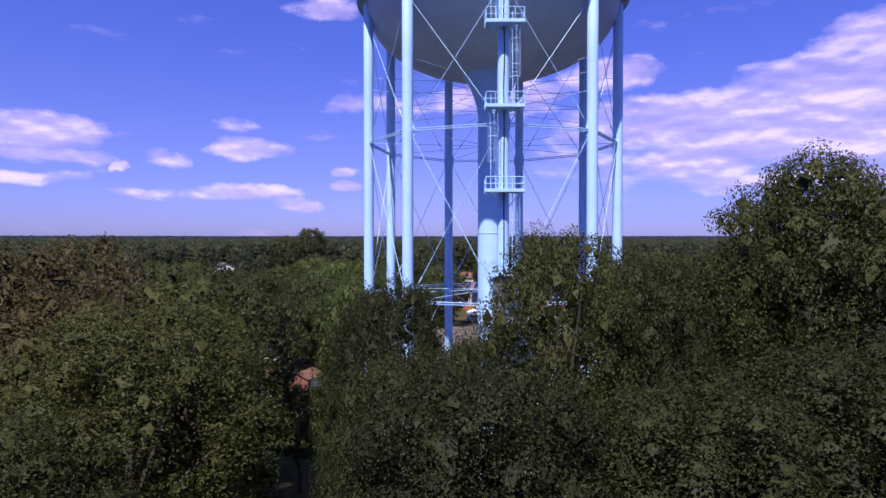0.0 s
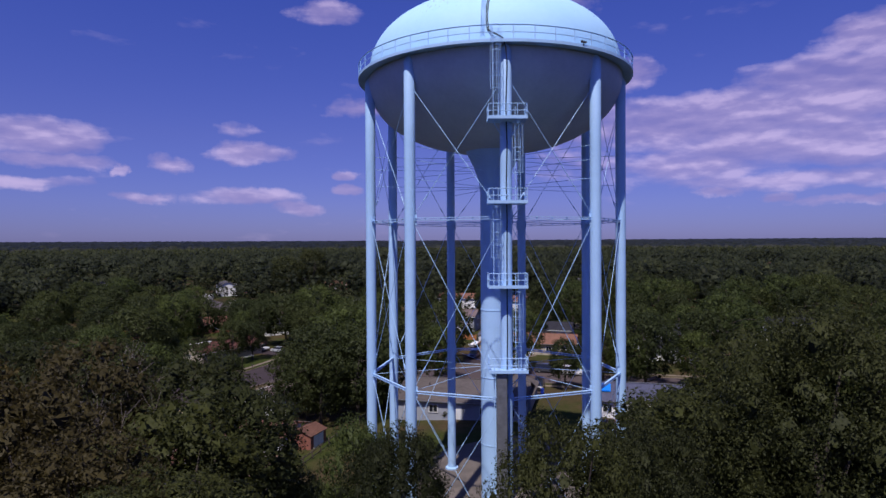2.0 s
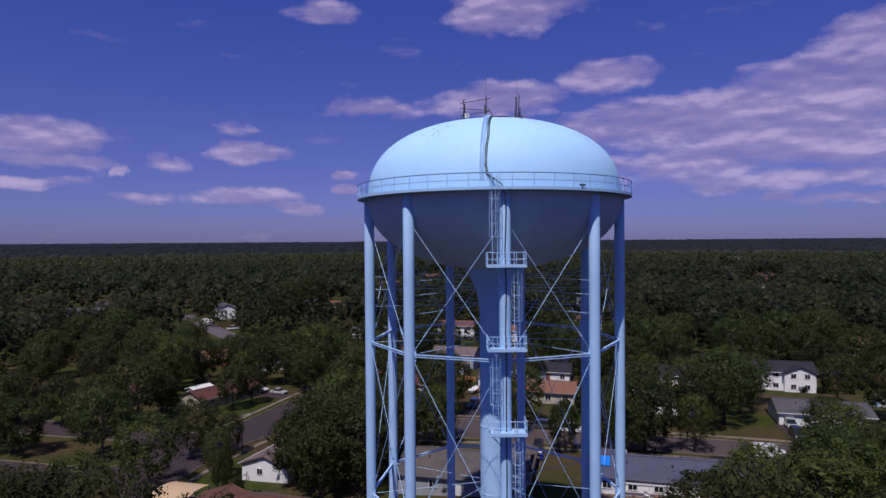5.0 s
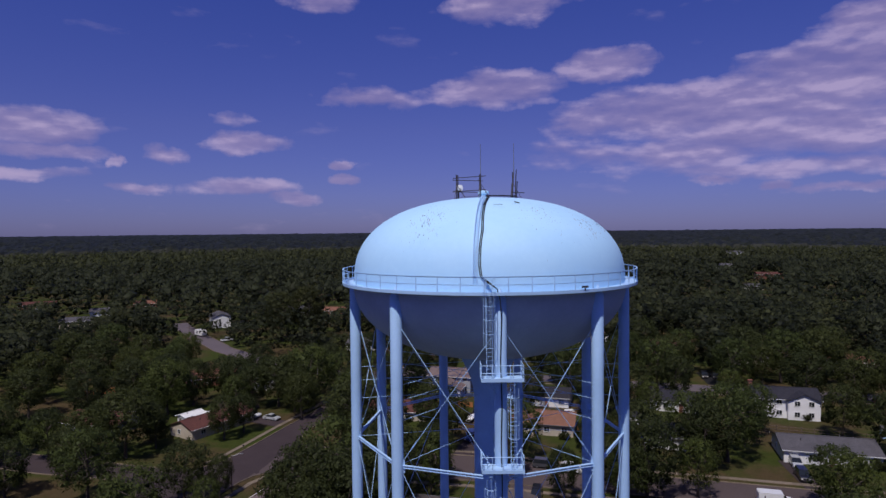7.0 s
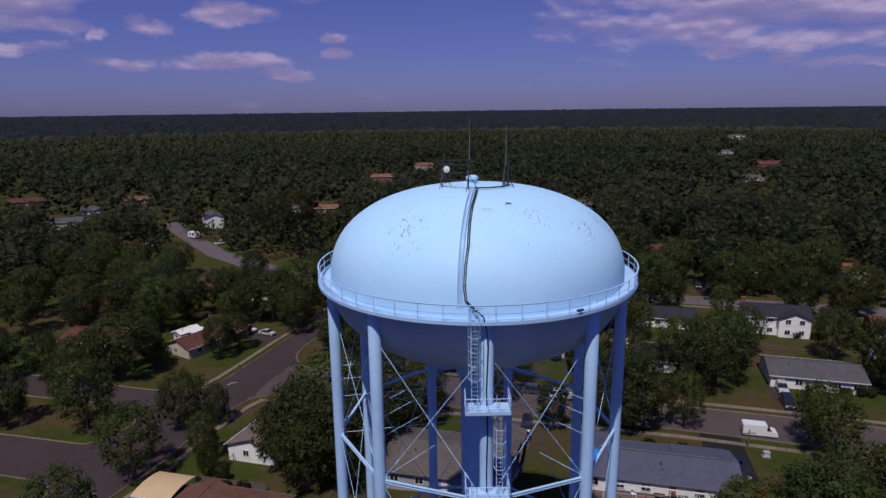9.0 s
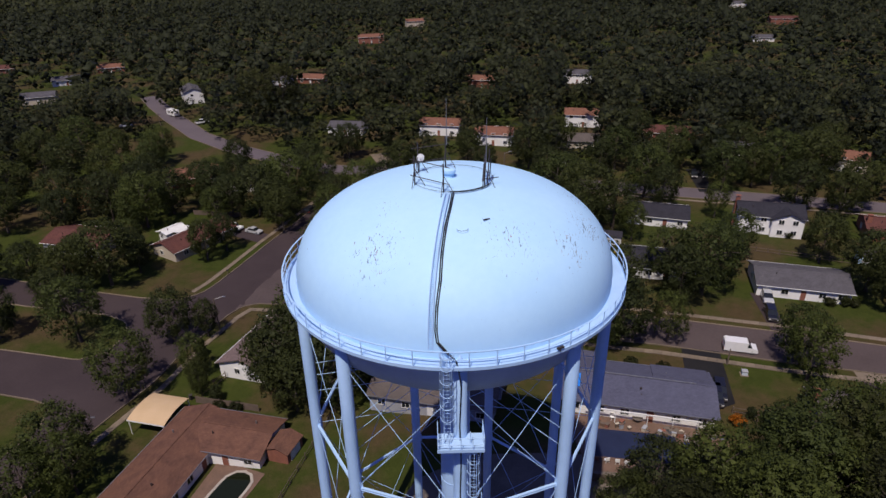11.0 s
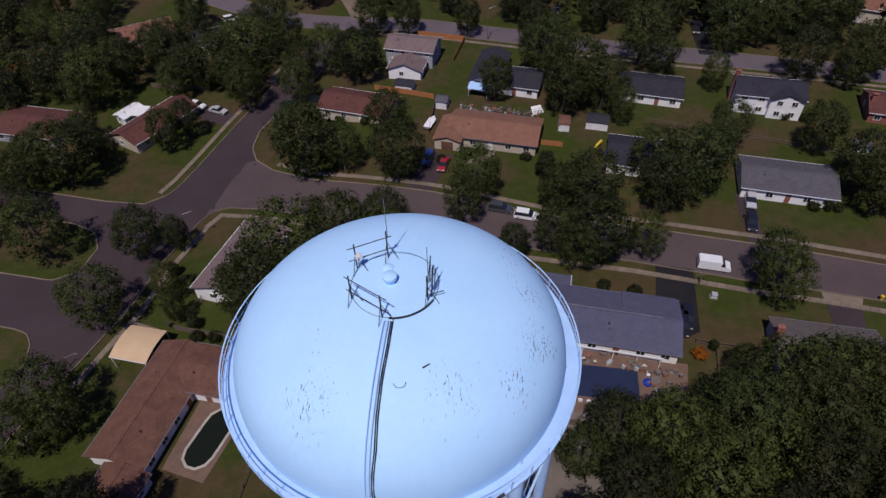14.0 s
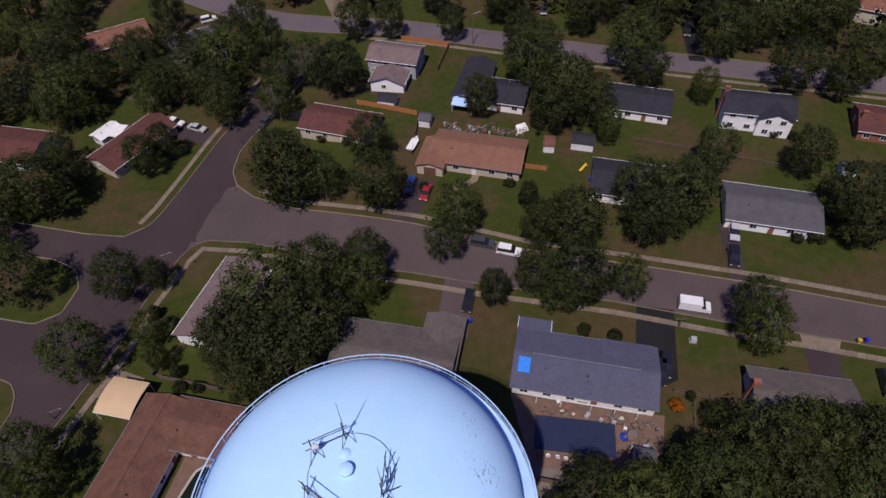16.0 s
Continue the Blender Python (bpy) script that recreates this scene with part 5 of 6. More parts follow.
def dead_tree(name, seed, h):
    rng = random.Random(seed)
    t = thing(name, pose(0, 0, -60), "bare grey branching tree among green ones", "tree")
    s = Shape()

    def grow(p, d, length, r, depth):
        q = p + d * length
        s.rod(p, q, r, r * 0.65, 5)
        if depth:
            for _ in range(3):
                e = (d + Vector((rng.uniform(-0.7, 0.7), rng.uniform(-0.7, 0.7), rng.uniform(-0.1, 0.5)))).normalized()
                grow(p.lerp(q, rng.uniform(0.6, 1.0)), e, length * rng.uniform(0.55, 0.8), r * 0.55, depth - 1)
    grow(Vector((0, 0, -0.3)), Vector((0.03, 0.02, 1)).normalized(), h * 0.4, 0.2, 5)
    part("trunk", s, surface("grey_bark", (0.20, 0.165, 0.145), (0.13, 0.11, 0.10), rough=0.95, scale=2), t)
    return t


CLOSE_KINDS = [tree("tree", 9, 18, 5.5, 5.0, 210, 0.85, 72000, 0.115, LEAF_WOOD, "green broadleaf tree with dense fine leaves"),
               tree("tree", 10, 18, 5.5, 5.0, 220, 0.85, 72000, 0.115, LEAF_DARK, "dark green tree with dense fine leaves")]
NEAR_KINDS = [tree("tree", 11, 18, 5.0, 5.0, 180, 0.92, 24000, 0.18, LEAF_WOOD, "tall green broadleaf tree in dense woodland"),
              tree("tree", 12, 18, 5.0, 5.0, 180, 0.9, 24000, 0.18, LEAF_DARK, "dark green broadleaf tree in dense woodland"),
              tree("tree", 13, 18, 5.0, 5.0, 170, 0.92, 22000, 0.18, LEAF_LIGHT, "light green broadleaf tree in dense woodland"),
              tree("tree", 14, 18, 4.5, 5.0, 170, 0.9, 20000, 0.17, LEAF_DRY, "yellow-brown thin-leaved tree in dense woodland", 14)]
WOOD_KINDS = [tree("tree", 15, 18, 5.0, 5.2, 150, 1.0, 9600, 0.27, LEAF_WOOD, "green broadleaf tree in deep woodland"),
              tree("tree", 16, 18, 5.0, 5.0, 150, 0.95, 9600, 0.27, LEAF_DARK, "dark broadleaf tree in deep woodland"),
              tree("tree", 17, 18, 5.0, 5.0, 140, 0.95, 9200, 0.27, LEAF_LIGHT, "pale green broadleaf tree in deep woodland"),
              tree("tree", 18, 18, 4.5, 5.0, 140, 0.95, 9000, 0.26, LEAF_DRY, "yellow-brown tree in deep woodland", 12)]
MID_KINDS = [tree("tree", 21, 12, 2.0, 5.5, 150, 0.85, 7600, 0.31, LEAF_OAK, "green broadleaf garden tree"),
             tree("tree", 22, 12, 1.6, 5.5, 150, 0.85, 7600, 0.31, LEAF_SHADE, "dark green broadleaf garden tree"),
             tree("tree", 23, 12, 2.0, 5.5, 125, 0.8, 6600, 0.29, LEAF_LIGHT, "light green broadleaf garden tree"),
             tree("tree", 24, 12, 1.4, 5.5, 150, 0.85, 7600, 0.31, LEAF_OAK, "round green shade tree beside houses")]
DEAD = dead_tree("dead_tree", 5, 15)
shrub = tree("shrub", 41, 5.2, 0.2, 1.9, 60, 0.55, 4200, 0.22, LEAF_SHADE, "tall clipped dark green shrub on a lawn", 2, "shrub")
SIZES = {k: (rr, hh) for ks, rr, hh in ((CLOSE_KINDS, 5.0, 18), (NEAR_KINDS, 5.0, 18), (WOOD_KINDS, 5.0, 18), (MID_KINDS, 5.5, 12)) for k in ks} | {DEAD: (1, 13), shrub: (1.9, 5.2)}
used = set()


def plant(kind, x, y, r, h, rz=None, group="trees"):
    rng = random.Random(round(x * 31 + y * 17))
    m = pose(x, y, lie(x, y), 0, 0, rng.uniform(0, 360) if rz is None else rz)
    if kind not in used:
        used.add(kind)
        kind.matrix_basis = m
        ob = kind
    else:
        ob = copy_thing(kind, m)
    r0, h0 = SIZES[kind]
    ob.scale = (r / r0, r / r0, h / h0)
    ob["group"] = group
    return ob


# woods in front of the tower: (x, y, height, kind)
WOOD_A = [(4.6, 24.5, 19.6, 0), (-2.7, 31, 17.4, 1), (0.9, 27, 15.2, 1), (-4.6, 33.5, 17.4, 2), (8.2, 26.5, 19.0, 1), (18, 29.5, 23.4, 0), (22.5, 33, 22.0, 2), (20.0, 33.2, 22.6, 0), (13.5, 34, 18.4, 0), (25, 29.5, 22.5, 2),
          (-16.5, 38, 16.6, 0), (-26, 45, 19.5, 3), (-33, 41, 20.0, 3), (-40, 47, 20.5, 0), (-20, 50, 17.5, 1), (-47, 40, 20.0, 1), (-30, 55, 18.0, 0), (-18, 30, 17.5, 3),
          (-24, 35, 18.8, 3), (-12.8, 26, 16.5, 0)]
WOOD_B = [(-35, 32, 19.5, 3), (-29, 25, 17.0, 3), (-21, 21.5, 15.8, 3), (-14, 18.5, 14.0, 1), (-1.8, 22.5, 15.4, 1), (1.0, 18.5, 15.8, 1), (7.5, 19, 15.0, 1), (14, 21, 16.0, 1),
          (20, 20, 16.5, 1), (31, 33, 18.5, 2), (38, 38, 18.0, 0), (30, 42, 17.0, 2), (23, 41, 16.6, 0), (45, 45, 18.0, 2), (53, 50, 18.5, 0), (38, 52, 16.5, 0),
          (30, 55, 14.5, 1), (46, 58, 16.5, 1)]
WOOD_C = [(60, 60, 17.5, 0), (53, 66, 15.5, 1), (40, 65, 16.0, 2), (31, 66, 12.5, 1), (46, 73, 16.0, 2), (56, 75, 15.5, 0), (36, 72.5, 14.2, 2), (64, 71, 14.5, 2),
          (-55, 50, 19.0, 0), (-62, 44, 19.0, 1), (-53, 33, 19.5, 2), (-44, 27, 17.5, 0), (70, 65, 14.0, 1), (62, 48, 17.5, 1), (-68, 52, 18.0, 1), (34, 25, 17.0, 0),
          (44, 33, 18.0, 1), (76, 74, 11.0, 0)]
WOOD_D = [(15, 41, 16.5, 0), (27, 36, 19.5, 2), (36, 30, 19.0, 2), (26, 52, 19.0, 0), (50, 38, 18.0, 0), (58, 42, 18.5, 1), (68, 52, 18.0, 0), (24, 60, 12.0, 1),
          (-16, 44, 16.6, 0), (-14.8, 50, 15.0, 1), (-11.6, 50, 7.2, 0), (-13.2, 56, 6.0, 1), (-26, 30, 17.5, 3), (-40, 36, 19.5, 3), (-46, 50, 19.5, 0), (-38, 56, 18.0, 1), (-52, 60, 17.5, 0), (-60, 64, 17.0, 1),
          (-45, 64, 15.0, 0), (-36, 64, 13.0, 1)]
SLIM = {(4.6, 24.5): 3.8, (-2.7, 31): 3.4, (0.9, 27): 2.3, (8.2, 26.5): 3.6, (-4.6, 33.5): 2.6, (-1.8, 22.5): 2.9, (1.0, 18.5): 4.6, (-14.8, 50): 3.4, (-11.6, 50): 2.6, (-13.2, 56): 2.6, (-12.8, 26): 6.2}
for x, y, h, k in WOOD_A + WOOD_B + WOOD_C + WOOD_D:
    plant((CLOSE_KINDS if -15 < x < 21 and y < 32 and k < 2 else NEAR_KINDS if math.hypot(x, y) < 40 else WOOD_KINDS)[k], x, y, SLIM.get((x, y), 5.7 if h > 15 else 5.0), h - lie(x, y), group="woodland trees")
plant(WOOD_KINDS[1], -57, 268, 8.5, 26, group="woodland trees")
plant(WOOD_KINDS[0], -70, 276, 7.5, 22, group="woodland trees")
for x, y, h in ((-29, 50, 14.5), (-22.5, 41, 13.5)):
    plant(DEAD, x, y, 1.3, h - lie(x, y), group="woodland trees")

# trees between the houses: x, y and crown radius
YARD_A = [(-100.2, 204.0, 5.6), (-90.6, 199.9, 5.4), (-90.5, 213.9, 4.7), (-86.9, 178.7, 6.6), (-75.7, 174.8, 7.0), (-78, 172, 4.5), (-60.7, 188.2, 5.6), (-53.9, 180.3, 5.3),
          (-46.8, 182.0, 6.7), (-38.6, 184.9, 8.2), (-37.6, 170.5, 5.0), (-31.5, 200.3, 4.8), (-38.0, 212.7, 5.2), (-25.4, 181.4, 4.4), (-18.2, 184.4, 5.8), (-9.8, 177.8, 6.3),
          (-25.0, 171.6, 4.6), (-21.1, 147.6, 6.0), (-18.6, 141.9, 7.6), (-2.2, 151.6, 4.8), (0.3, 136.2, 6.0), (-11.3, 141.3, 4.6), (-69.8, 152.6, 3.4), (-52.6, 153.8, 4.2), (-41.0, 177.0, 5.6)]
YARD_B = [(-70.6, 142.2, 7.2), (-87.5, 141.5, 4.6), (-76.2, 130.0, 3.9), (-7.7, 203.8, 5.0), (2.2, 202.0, 4.2), (-66.2, 119.8, 6.0), (-48.0, 119.3, 4.6), (-41.8, 120.6, 2.6),
          (-49.3, 102.6, 5.6), (-39.7, 107.9, 2.9), (-37.0, 102.6, 2.0), (-17.5, 109.8, 8.1), (-9.6, 114.7, 6.3), (-21.4, 103.1, 7.0), (-24.2, 103.6, 5.2), (-13.9, 97.7, 7.0), (-10.2, 103.9, 7.0),
          (-19.5, 96.8, 5.0), (-1.8, 113.2, 4.6), (-1.5, 118.6, 4.4), (-50.7, 85.0, 5.2), (-47.5, 81.8, 4.0), (-52.2, 79.2, 4.4)]
YARD_C = [(18.6, 199.1, 3.8), (35.6, 190.8, 5.2), (40.4, 184.6, 5.1), (53.5, 199.1, 4.6), (61.8, 181.0, 7.0), (63.9, 172.7, 5.0), (72.2, 196.5, 6.0), (85.7, 184.6, 6.4),
          (88.4, 200.2, 5.0), (102.2, 189.7, 7.4), (95.4, 187.5, 4.8), (112.3, 189.2, 7.6), (97.8, 169.3, 6.0), (114.1, 169.7, 6.2), (36.0, 175.6, 6.8), (41.9, 163.3, 7.7),
          (38.3, 158.6, 5.6), (47.5, 159.6, 5.7), (50.3, 153.0, 3.4), (23.3, 165.2, 4.2), (75.7, 165.8, 3.4), (70.1, 142.0, 4.7), (88.4, 139.6, 4.9), (90.8, 126.7, 6.0)]
YARD_D = [(90.8, 119.8, 5.6), (37.0, 123.4, 6.0), (31.2, 124.3, 4.1), (51.5, 131.9, 5.4), (57.1, 126.8, 7.1), (64.2, 134.7, 4.7), (51.3, 123.6, 5.4), (15.7, 128.1, 5.2),
          (12.9, 121.7, 4.0), (21.2, 110.2, 3.1), (28.7, 113.2, 4.2), (35.7, 110.4, 6.0), (32.0, 108.4, 3.6), (44.5, 110.6, 3.7), (64.0, 103.6, 4.4), (63.4, 98.8, 4.6),
          (30.7, 74.4, 5.2), (36.6, 73.2, 5.0), (45.8, 75.4, 5.6), (54.6, 79.0, 6.2), (60.8, 79.0, 6.2), (65.7, 77.2, 6.4)]
YARD_E = [(72.1, 78.5, 5.7), (51.6, 85.0, 2.0), (64.2, 80.6, 4.7), (25.9, 71.5, 4.0), (39.9, 70.8, 4.9), (48.5, 69.7, 5.8), (55.9, 71.0, 6.0), (-78, 139, 5.0),
          (-99, 143, 5.0), (-40, 199, 6), (-64, 197, 5), (-82, 189, 6), (-90, 183, 4), (111, 134, 6), (104, 117, 5.5), (118, 118, 6), (110, 98, 5.5), (92, 95, 5),
          (78, 205, 6), (60, 205, 6), (33, 207, 6), (-27, 229, 5.5), (97, 203, 7), (122, 200, 7)]
YARD_F = [(-90, 123, 5), (-83, 121.5, 4.5), (-100, 138, 5), (-84, 95, 6), (-76, 86, 6), (-85, 72, 7), (-68, 73, 6), (126, 150, 6), (127, 134, 6), (-112, 150, 6), (-112, 172, 6),
          (-118, 186, 7), (-112, 206, 7), (-72.5, 158.5, 3.2), (-66.5, 148.0, 3.4), (-49.5, 159.0, 3.6), (-79, 146, 4.2), (-57, 176, 4), (-92, 222, 5), (-62, 217, 5), (-72, 184, 6), (-58, 202, 4.5), (-120, 230, 7), (-104, 222, 6), (-92, 228, 5.5), (-66, 192, 5.5), (-84, 199, 5.5), (-101, 181, 6.5), (-96, 172, 5), (-47, 192, 5.5), (14, 214, 4.5), (44, 221, 6), (70, 222, 7), (-125, 215, 7), (108, 165, 5), (118, 138, 5.5)]
for i, (x, y, r) in enumerate(YARD_A + YARD_B + YARD_C + YARD_D + YARD_E + YARD_F):
    kind = (i * 7 + int(abs(x) * 3)) % 7
    plant(MID_KINDS[2 if 60 < x < 66 and 95 < y < 106 else (2, 0, 2, 0, 3, 2, 0)[kind] if x < -38 and y < 165 else (0, 1, 3, 2, 0, 2, 3)[kind] if x < 40 or y > 150 else (2, 0, 2, 2, 2, 2, 0)[kind]], x, y, r, 1.6 * r + (4.5 if y > 90 or x < 0 or x > 44 else 1.5), group="garden trees")
for x, y, r in ((30.6, 134.6, 2.3), (56, 131, 1.0), (-34, 101, 1.2), (83, 121, 0.9), (25, 184, 1.2), (50.2, 90.0, 0.8), (-41, 114, 1.2)):
    plant(shrub, x, y, r, 2.7 * r, group="shrubs")

HOUSES_FAR = [(-111, 315, 14, 8.5, 116, R_GREY, SIDING, 5.4), (-1480, 2560, 130, 40, 20, R_GREY, SIDING, 27.0), (-1210, 2700, 60, 30, 20, R_GREY, SIDING, 27.0), (-257, 399, 20, 10, 25, R_MAROON, BRICK, 2.7), (-184, 317, 14, 9, 20, R_GREY, BEIGE, 3.4), (-188, 399, 14, 9, 20, R_ORANGE, BRICK, 2.7),
              (-61, 355, 14, 9, -10, R_ORANGE, BRICK, 2.7), (-43, 500, 18, 10, 10, R_ORANGE, BRICK, 4.7), (-13, 600, 16, 9, 15, R_ORANGE, BEIGE, 4.7), (237, 476, 14, 9, -10, R_GREY, SIDING, 2.7),
              (300, 572, 22, 11, -8, R_MAROON, BRICK, 4.7), (330, 725, 16, 10, 0, R_GREY, SIDING, 4.7), (131, 203, 13, 9, -30, R_ORANGE, BEIGE, 4.0), (-195, 362, 14, 9, 30, R_GREY, SIDING, 2.7),
              (-77, 345, 14, 9, 20, R_GREY, SIDING, 4.7), (-31, 262, 14, 10, -10, R_GREY, SIDING, 2.7), (5.7, 252, 15, 9, -12, R_ORANGE, SIDING, 4.0), (25, 238, 13, 10, -12, R_ORANGE, SIDING, 4.0),
              (62, 260, 14, 9, -12, R_ORANGE, SIDING, 4.7), (54, 232, 14, 9, -12, R_TAUPE, BEIGE, 2.7), (88, 240, 16, 9, -16, R_MAROON, BRICK, 2.7), (77, 343, 14, 9, -10, R_GREY, SIDING, 4.7),
              (28, 336, 14, 9, -10, R_ORANGE, BRICK, 4.0), (474, 1011, 26, 14, 10, R_GREY, SIDING, 9.0), (-726, 1211, 40, 18, 10, R_GREY, SIDING, 8.0), (105, 218, 14, 9, -20, R_GREY, BEIGE, 2.7)]
for x, y, l, w, rz, rf, wl, ev in HOUSES_FAR:
    names = {"orange_shingle": "orange", "maroon_shingle": "dark red", "grey_shingle": "grey", "taupe_shingle": "brown-grey"}
    house(x, y, l, w, rz, rf, wl, f"distant {'two-storey ' if ev > 3.5 else ''}house with {names[rf.name]} roof among trees", eave=ev, wins=3)


def on_road(x, y, pad):
    for line in (NEAR_D, KERB_A, KERB_FAR):
        for (ax, ay), (bx, by) in zip(line, line[1:]):
            dx, dy = bx - ax, by - ay
            u = min(max(((x - ax) * dx + (y - ay) * dy) / (dx * dx + dy * dy), 0), 1)
            if math.hypot(x - ax - u * dx, y - ay - u * dy) < pad:
                return True
    return False


CLEARINGS = [(-109, 286, 6), (-95, 276, 6), (-121, 270, 5), (-103, 266, 4), (-60, 236, 2), (-120, 300, 4)]


def open_ground(x, y):
    """Whether a tree may stand here: off the streets, and neither on nor close in front of a house."""
    if on_road(x, y, 7.0) or x < -35 and y > 215 and on_road(x, y + 10, 8.0):
        return False
    for hx, hy, l, *_ in HOUSES_FAR + CLEARINGS:
        if math.hypot(x - hx, y - hy) < l * 0.5 + 2.0:
            return False
    return True


def tallest(x, y):
    """How high a tree may grow here: lower ones stand close in front of the far houses."""
    top = 99.0
    for hx, hy, l, *_ in HOUSES_FAR:
        u = math.hypot(hx, hy)
        d = u - (x * hx + y * hy) / u
        if abs(x * hy - y * hx) / u < l * 0.55 and 0 < d < 0.3 * u:
            top = min(top, 2.5 + 54.0 * d / u)
    return top


def scatter(seed, count, r0, r1, a0, a1, gap):
    rng = random.Random(seed)
    cells, out = {}, []
    for _ in range(count * 6):
        r, a = math.sqrt(rng.uniform(r0 * r0, r1 * r1)), radians(rng.uniform(a0, a1))
        x, y = r * math.sin(a), r * math.cos(a)
        c = (int(x // gap), int(y // gap))
        if any(math.hypot(x - px, y - py) < gap for i in (-1, 0, 1) for j in (-1, 0, 1) for px, py in cells.get((c[0] + i, c[1] + j), ())):
            continue
        if not open_ground(x, y):
            continue
        cells.setdefault(c, []).append((x, y))
        out.append((x, y, rng))
        if len(out) >= count:
            break
    return out


def joined_crowns(name, spots, per, size, clumps, big, mat, seed, label):
    """Far woods: crowns of leaf sprays on rough clumps, turned and scaled copies of six forms, in one mesh."""
    rng = np.random.default_rng(seed)
    forms = [leaf_arrays(crown_clumps(random.Random(seed * 7 + k), 17.0, 2.5, 7.0, clumps, big), per, size, seed * 11 + k, core=0.55, reach=1.45, lump=0.5, jitter=0.4, lift=0.35) for k in range(6)]
    vs, ts, ns, base = [], [], [], 0
    for x, y, k in spots:
        v, tri, shade = forms[rng.integers(6)]
        a = rng.uniform(0, 6.28)
        turn = np.array([[math.cos(a), math.sin(a), 0], [-math.sin(a), math.cos(a), 0], [0, 0, 1]])
        wide, high = k ** 0.7 * rng.uniform(0.9, 1.25), min(k * rng.uniform(0.88, 1.14), 1.09)
        vs.append(v @ turn * [wide, wide, high] + [x, y, lie(x, y)])
        ns.append(shade @ turn)
        ts.append(tri + base)
        base += len(v)
    tagged(part(name, leaf_mesh(name, np.concatenate(vs), np.concatenate(ts), np.concatenate(ns)), mat), label, "woodland", kind="stuff")


ring = []
for x, y, rng in scatter(3, 900, 190, 330, -45, 45, 8.6) + scatter(4, 4600, 325, 760, -45, 45, 12.4):
    stand_size = 0.5 + 0.25 * math.sin(x / 37 + 1.3 * math.sin(y / 51)) + 0.25 * math.sin(y / 43 + x / 90)
    size = min(0.42 + 0.75 * rng.random() + 0.42 * stand_size + (0.4 if rng.random() < 0.06 else 0), tallest(x, y) / 17.0)
    if size > 0.28 and (y > 216 - 0.28 * x or abs(x) > 130):
        ring.append((x, y, size))
far = [(x, y, 0.6 + 0.8 * rng.random()) for x, y, rng in scatter(5, 5200, 740, 1350, -44, 44, 12.0) if tallest(x, y) > 9]
near_ring = [p for p in ring if math.hypot(p[0], p[1]) < 330]
far_ring = [p for p in ring if math.hypot(p[0], p[1]) >= 330]
for j, (mat, mat_b) in enumerate(((LEAF_FAR_GREEN, LEAF_FAR), (LEAF_FAR_DARK, LEAF_FAR_DARK), (LEAF_FAR, LEAF_FAR))):
    joined_crowns("far_woods", near_ring[j::3], 850, 0.49, 40, 1.45, mat, 51 + j, "dense green suburban woodland beyond the houses")
    joined_crowns("far_woods", far_ring[j::3], 170, 1.0, 9, 2.8, mat_b, 61 + j, "dense dark green woodland towards the horizon")
    joined_crowns("far_woods", far[j::3], 34, 2.2, 4, 4.4, (LEAF_FAR_GREEN, LEAF_FAR, LEAF_FAR)[j], 71 + j, "distant dark green woodland")
back = [(x, y, rng.uniform(0.8, 1.2)) for x, y, rng in scatter(6, 700, 45, 330, 70, 290, 9.0)]
joined_crowns("woods_behind", back, 170, 1.05, 12, 2.6, LEAF_FAR, 53, "dense green woodland behind the camera")


def canopy():
    """The unbroken tree canopy that runs to the horizon, crown by crown, as one relief."""
    def sheet(name, a0, a1, na, r0, r1, nr, seed):
        ang = np.radians(np.linspace(a0, a1, na))
        rad = r0 * (r1 / r0) ** np.linspace(0, 1, nr)
        A, R = np.meshgrid(ang, rad)
        X, Y = R * np.sin(A), R * np.cos(A)
        best = np.zeros_like(X)
        for cell, amp in ((14.0, 1.6), (33.0, 1.7)):
            ci, cj = np.floor(X / cell), np.floor(Y / cell)
            near = np.full_like(X, 9e9)
            tall = np.zeros_like(X)
            for i in (-1, 0, 1):
                for j in (-1, 0, 1):
                    u, v = ci + i, cj + j
                    h1 = np.modf(np.abs(np.sin(u * 127.1 + v * 311.7 + seed) * 43758.5))[0]
                    h2 = np.modf(np.abs(np.sin(u * 269.5 + v * 183.3 + seed) * 24634.6))[0]
                    d = np.hypot((u + h1) * cell - X, (v + h2) * cell - Y)
                    tall = np.where(d < near, h1 * h2, tall)
                    near = np.minimum(d, near)
            best += amp * (np.sqrt(np.clip(1 - (near / cell) ** 2, 0, 1)) * 5.2 + tall * 4.0)
        rng = np.random.default_rng(int(seed))
        Z = 6.0 + best * 0.65 + rng.uniform(-1.6, 1.6, X.shape) + 22.0 * np.clip((R - 1400) / 3400, 0, 1)
        Z[0] = 0.0
        s = Shape()
        s.v = np.stack([X, Y, Z], -1).reshape(-1, 3).tolist()
        s.f = [(j * na + i, (j + 1) * na + i, (j + 1) * na + i + 1, j * na + i + 1) for j in range(nr - 1) for i in range(na - 1)]
        tagged(part(name, s, LEAF_CANOPY, smooth=False), "tree canopy reaching to the horizon", "woodland", kind="stuff")
    sheet("canopy", -48, 48, 460, 1250, 4880, 190, 1.0)
    sheet("canopy", 48, 312, 300, 310, 4880, 70, 2.0)


canopy()

# ---- small things in the gardens and streets ----


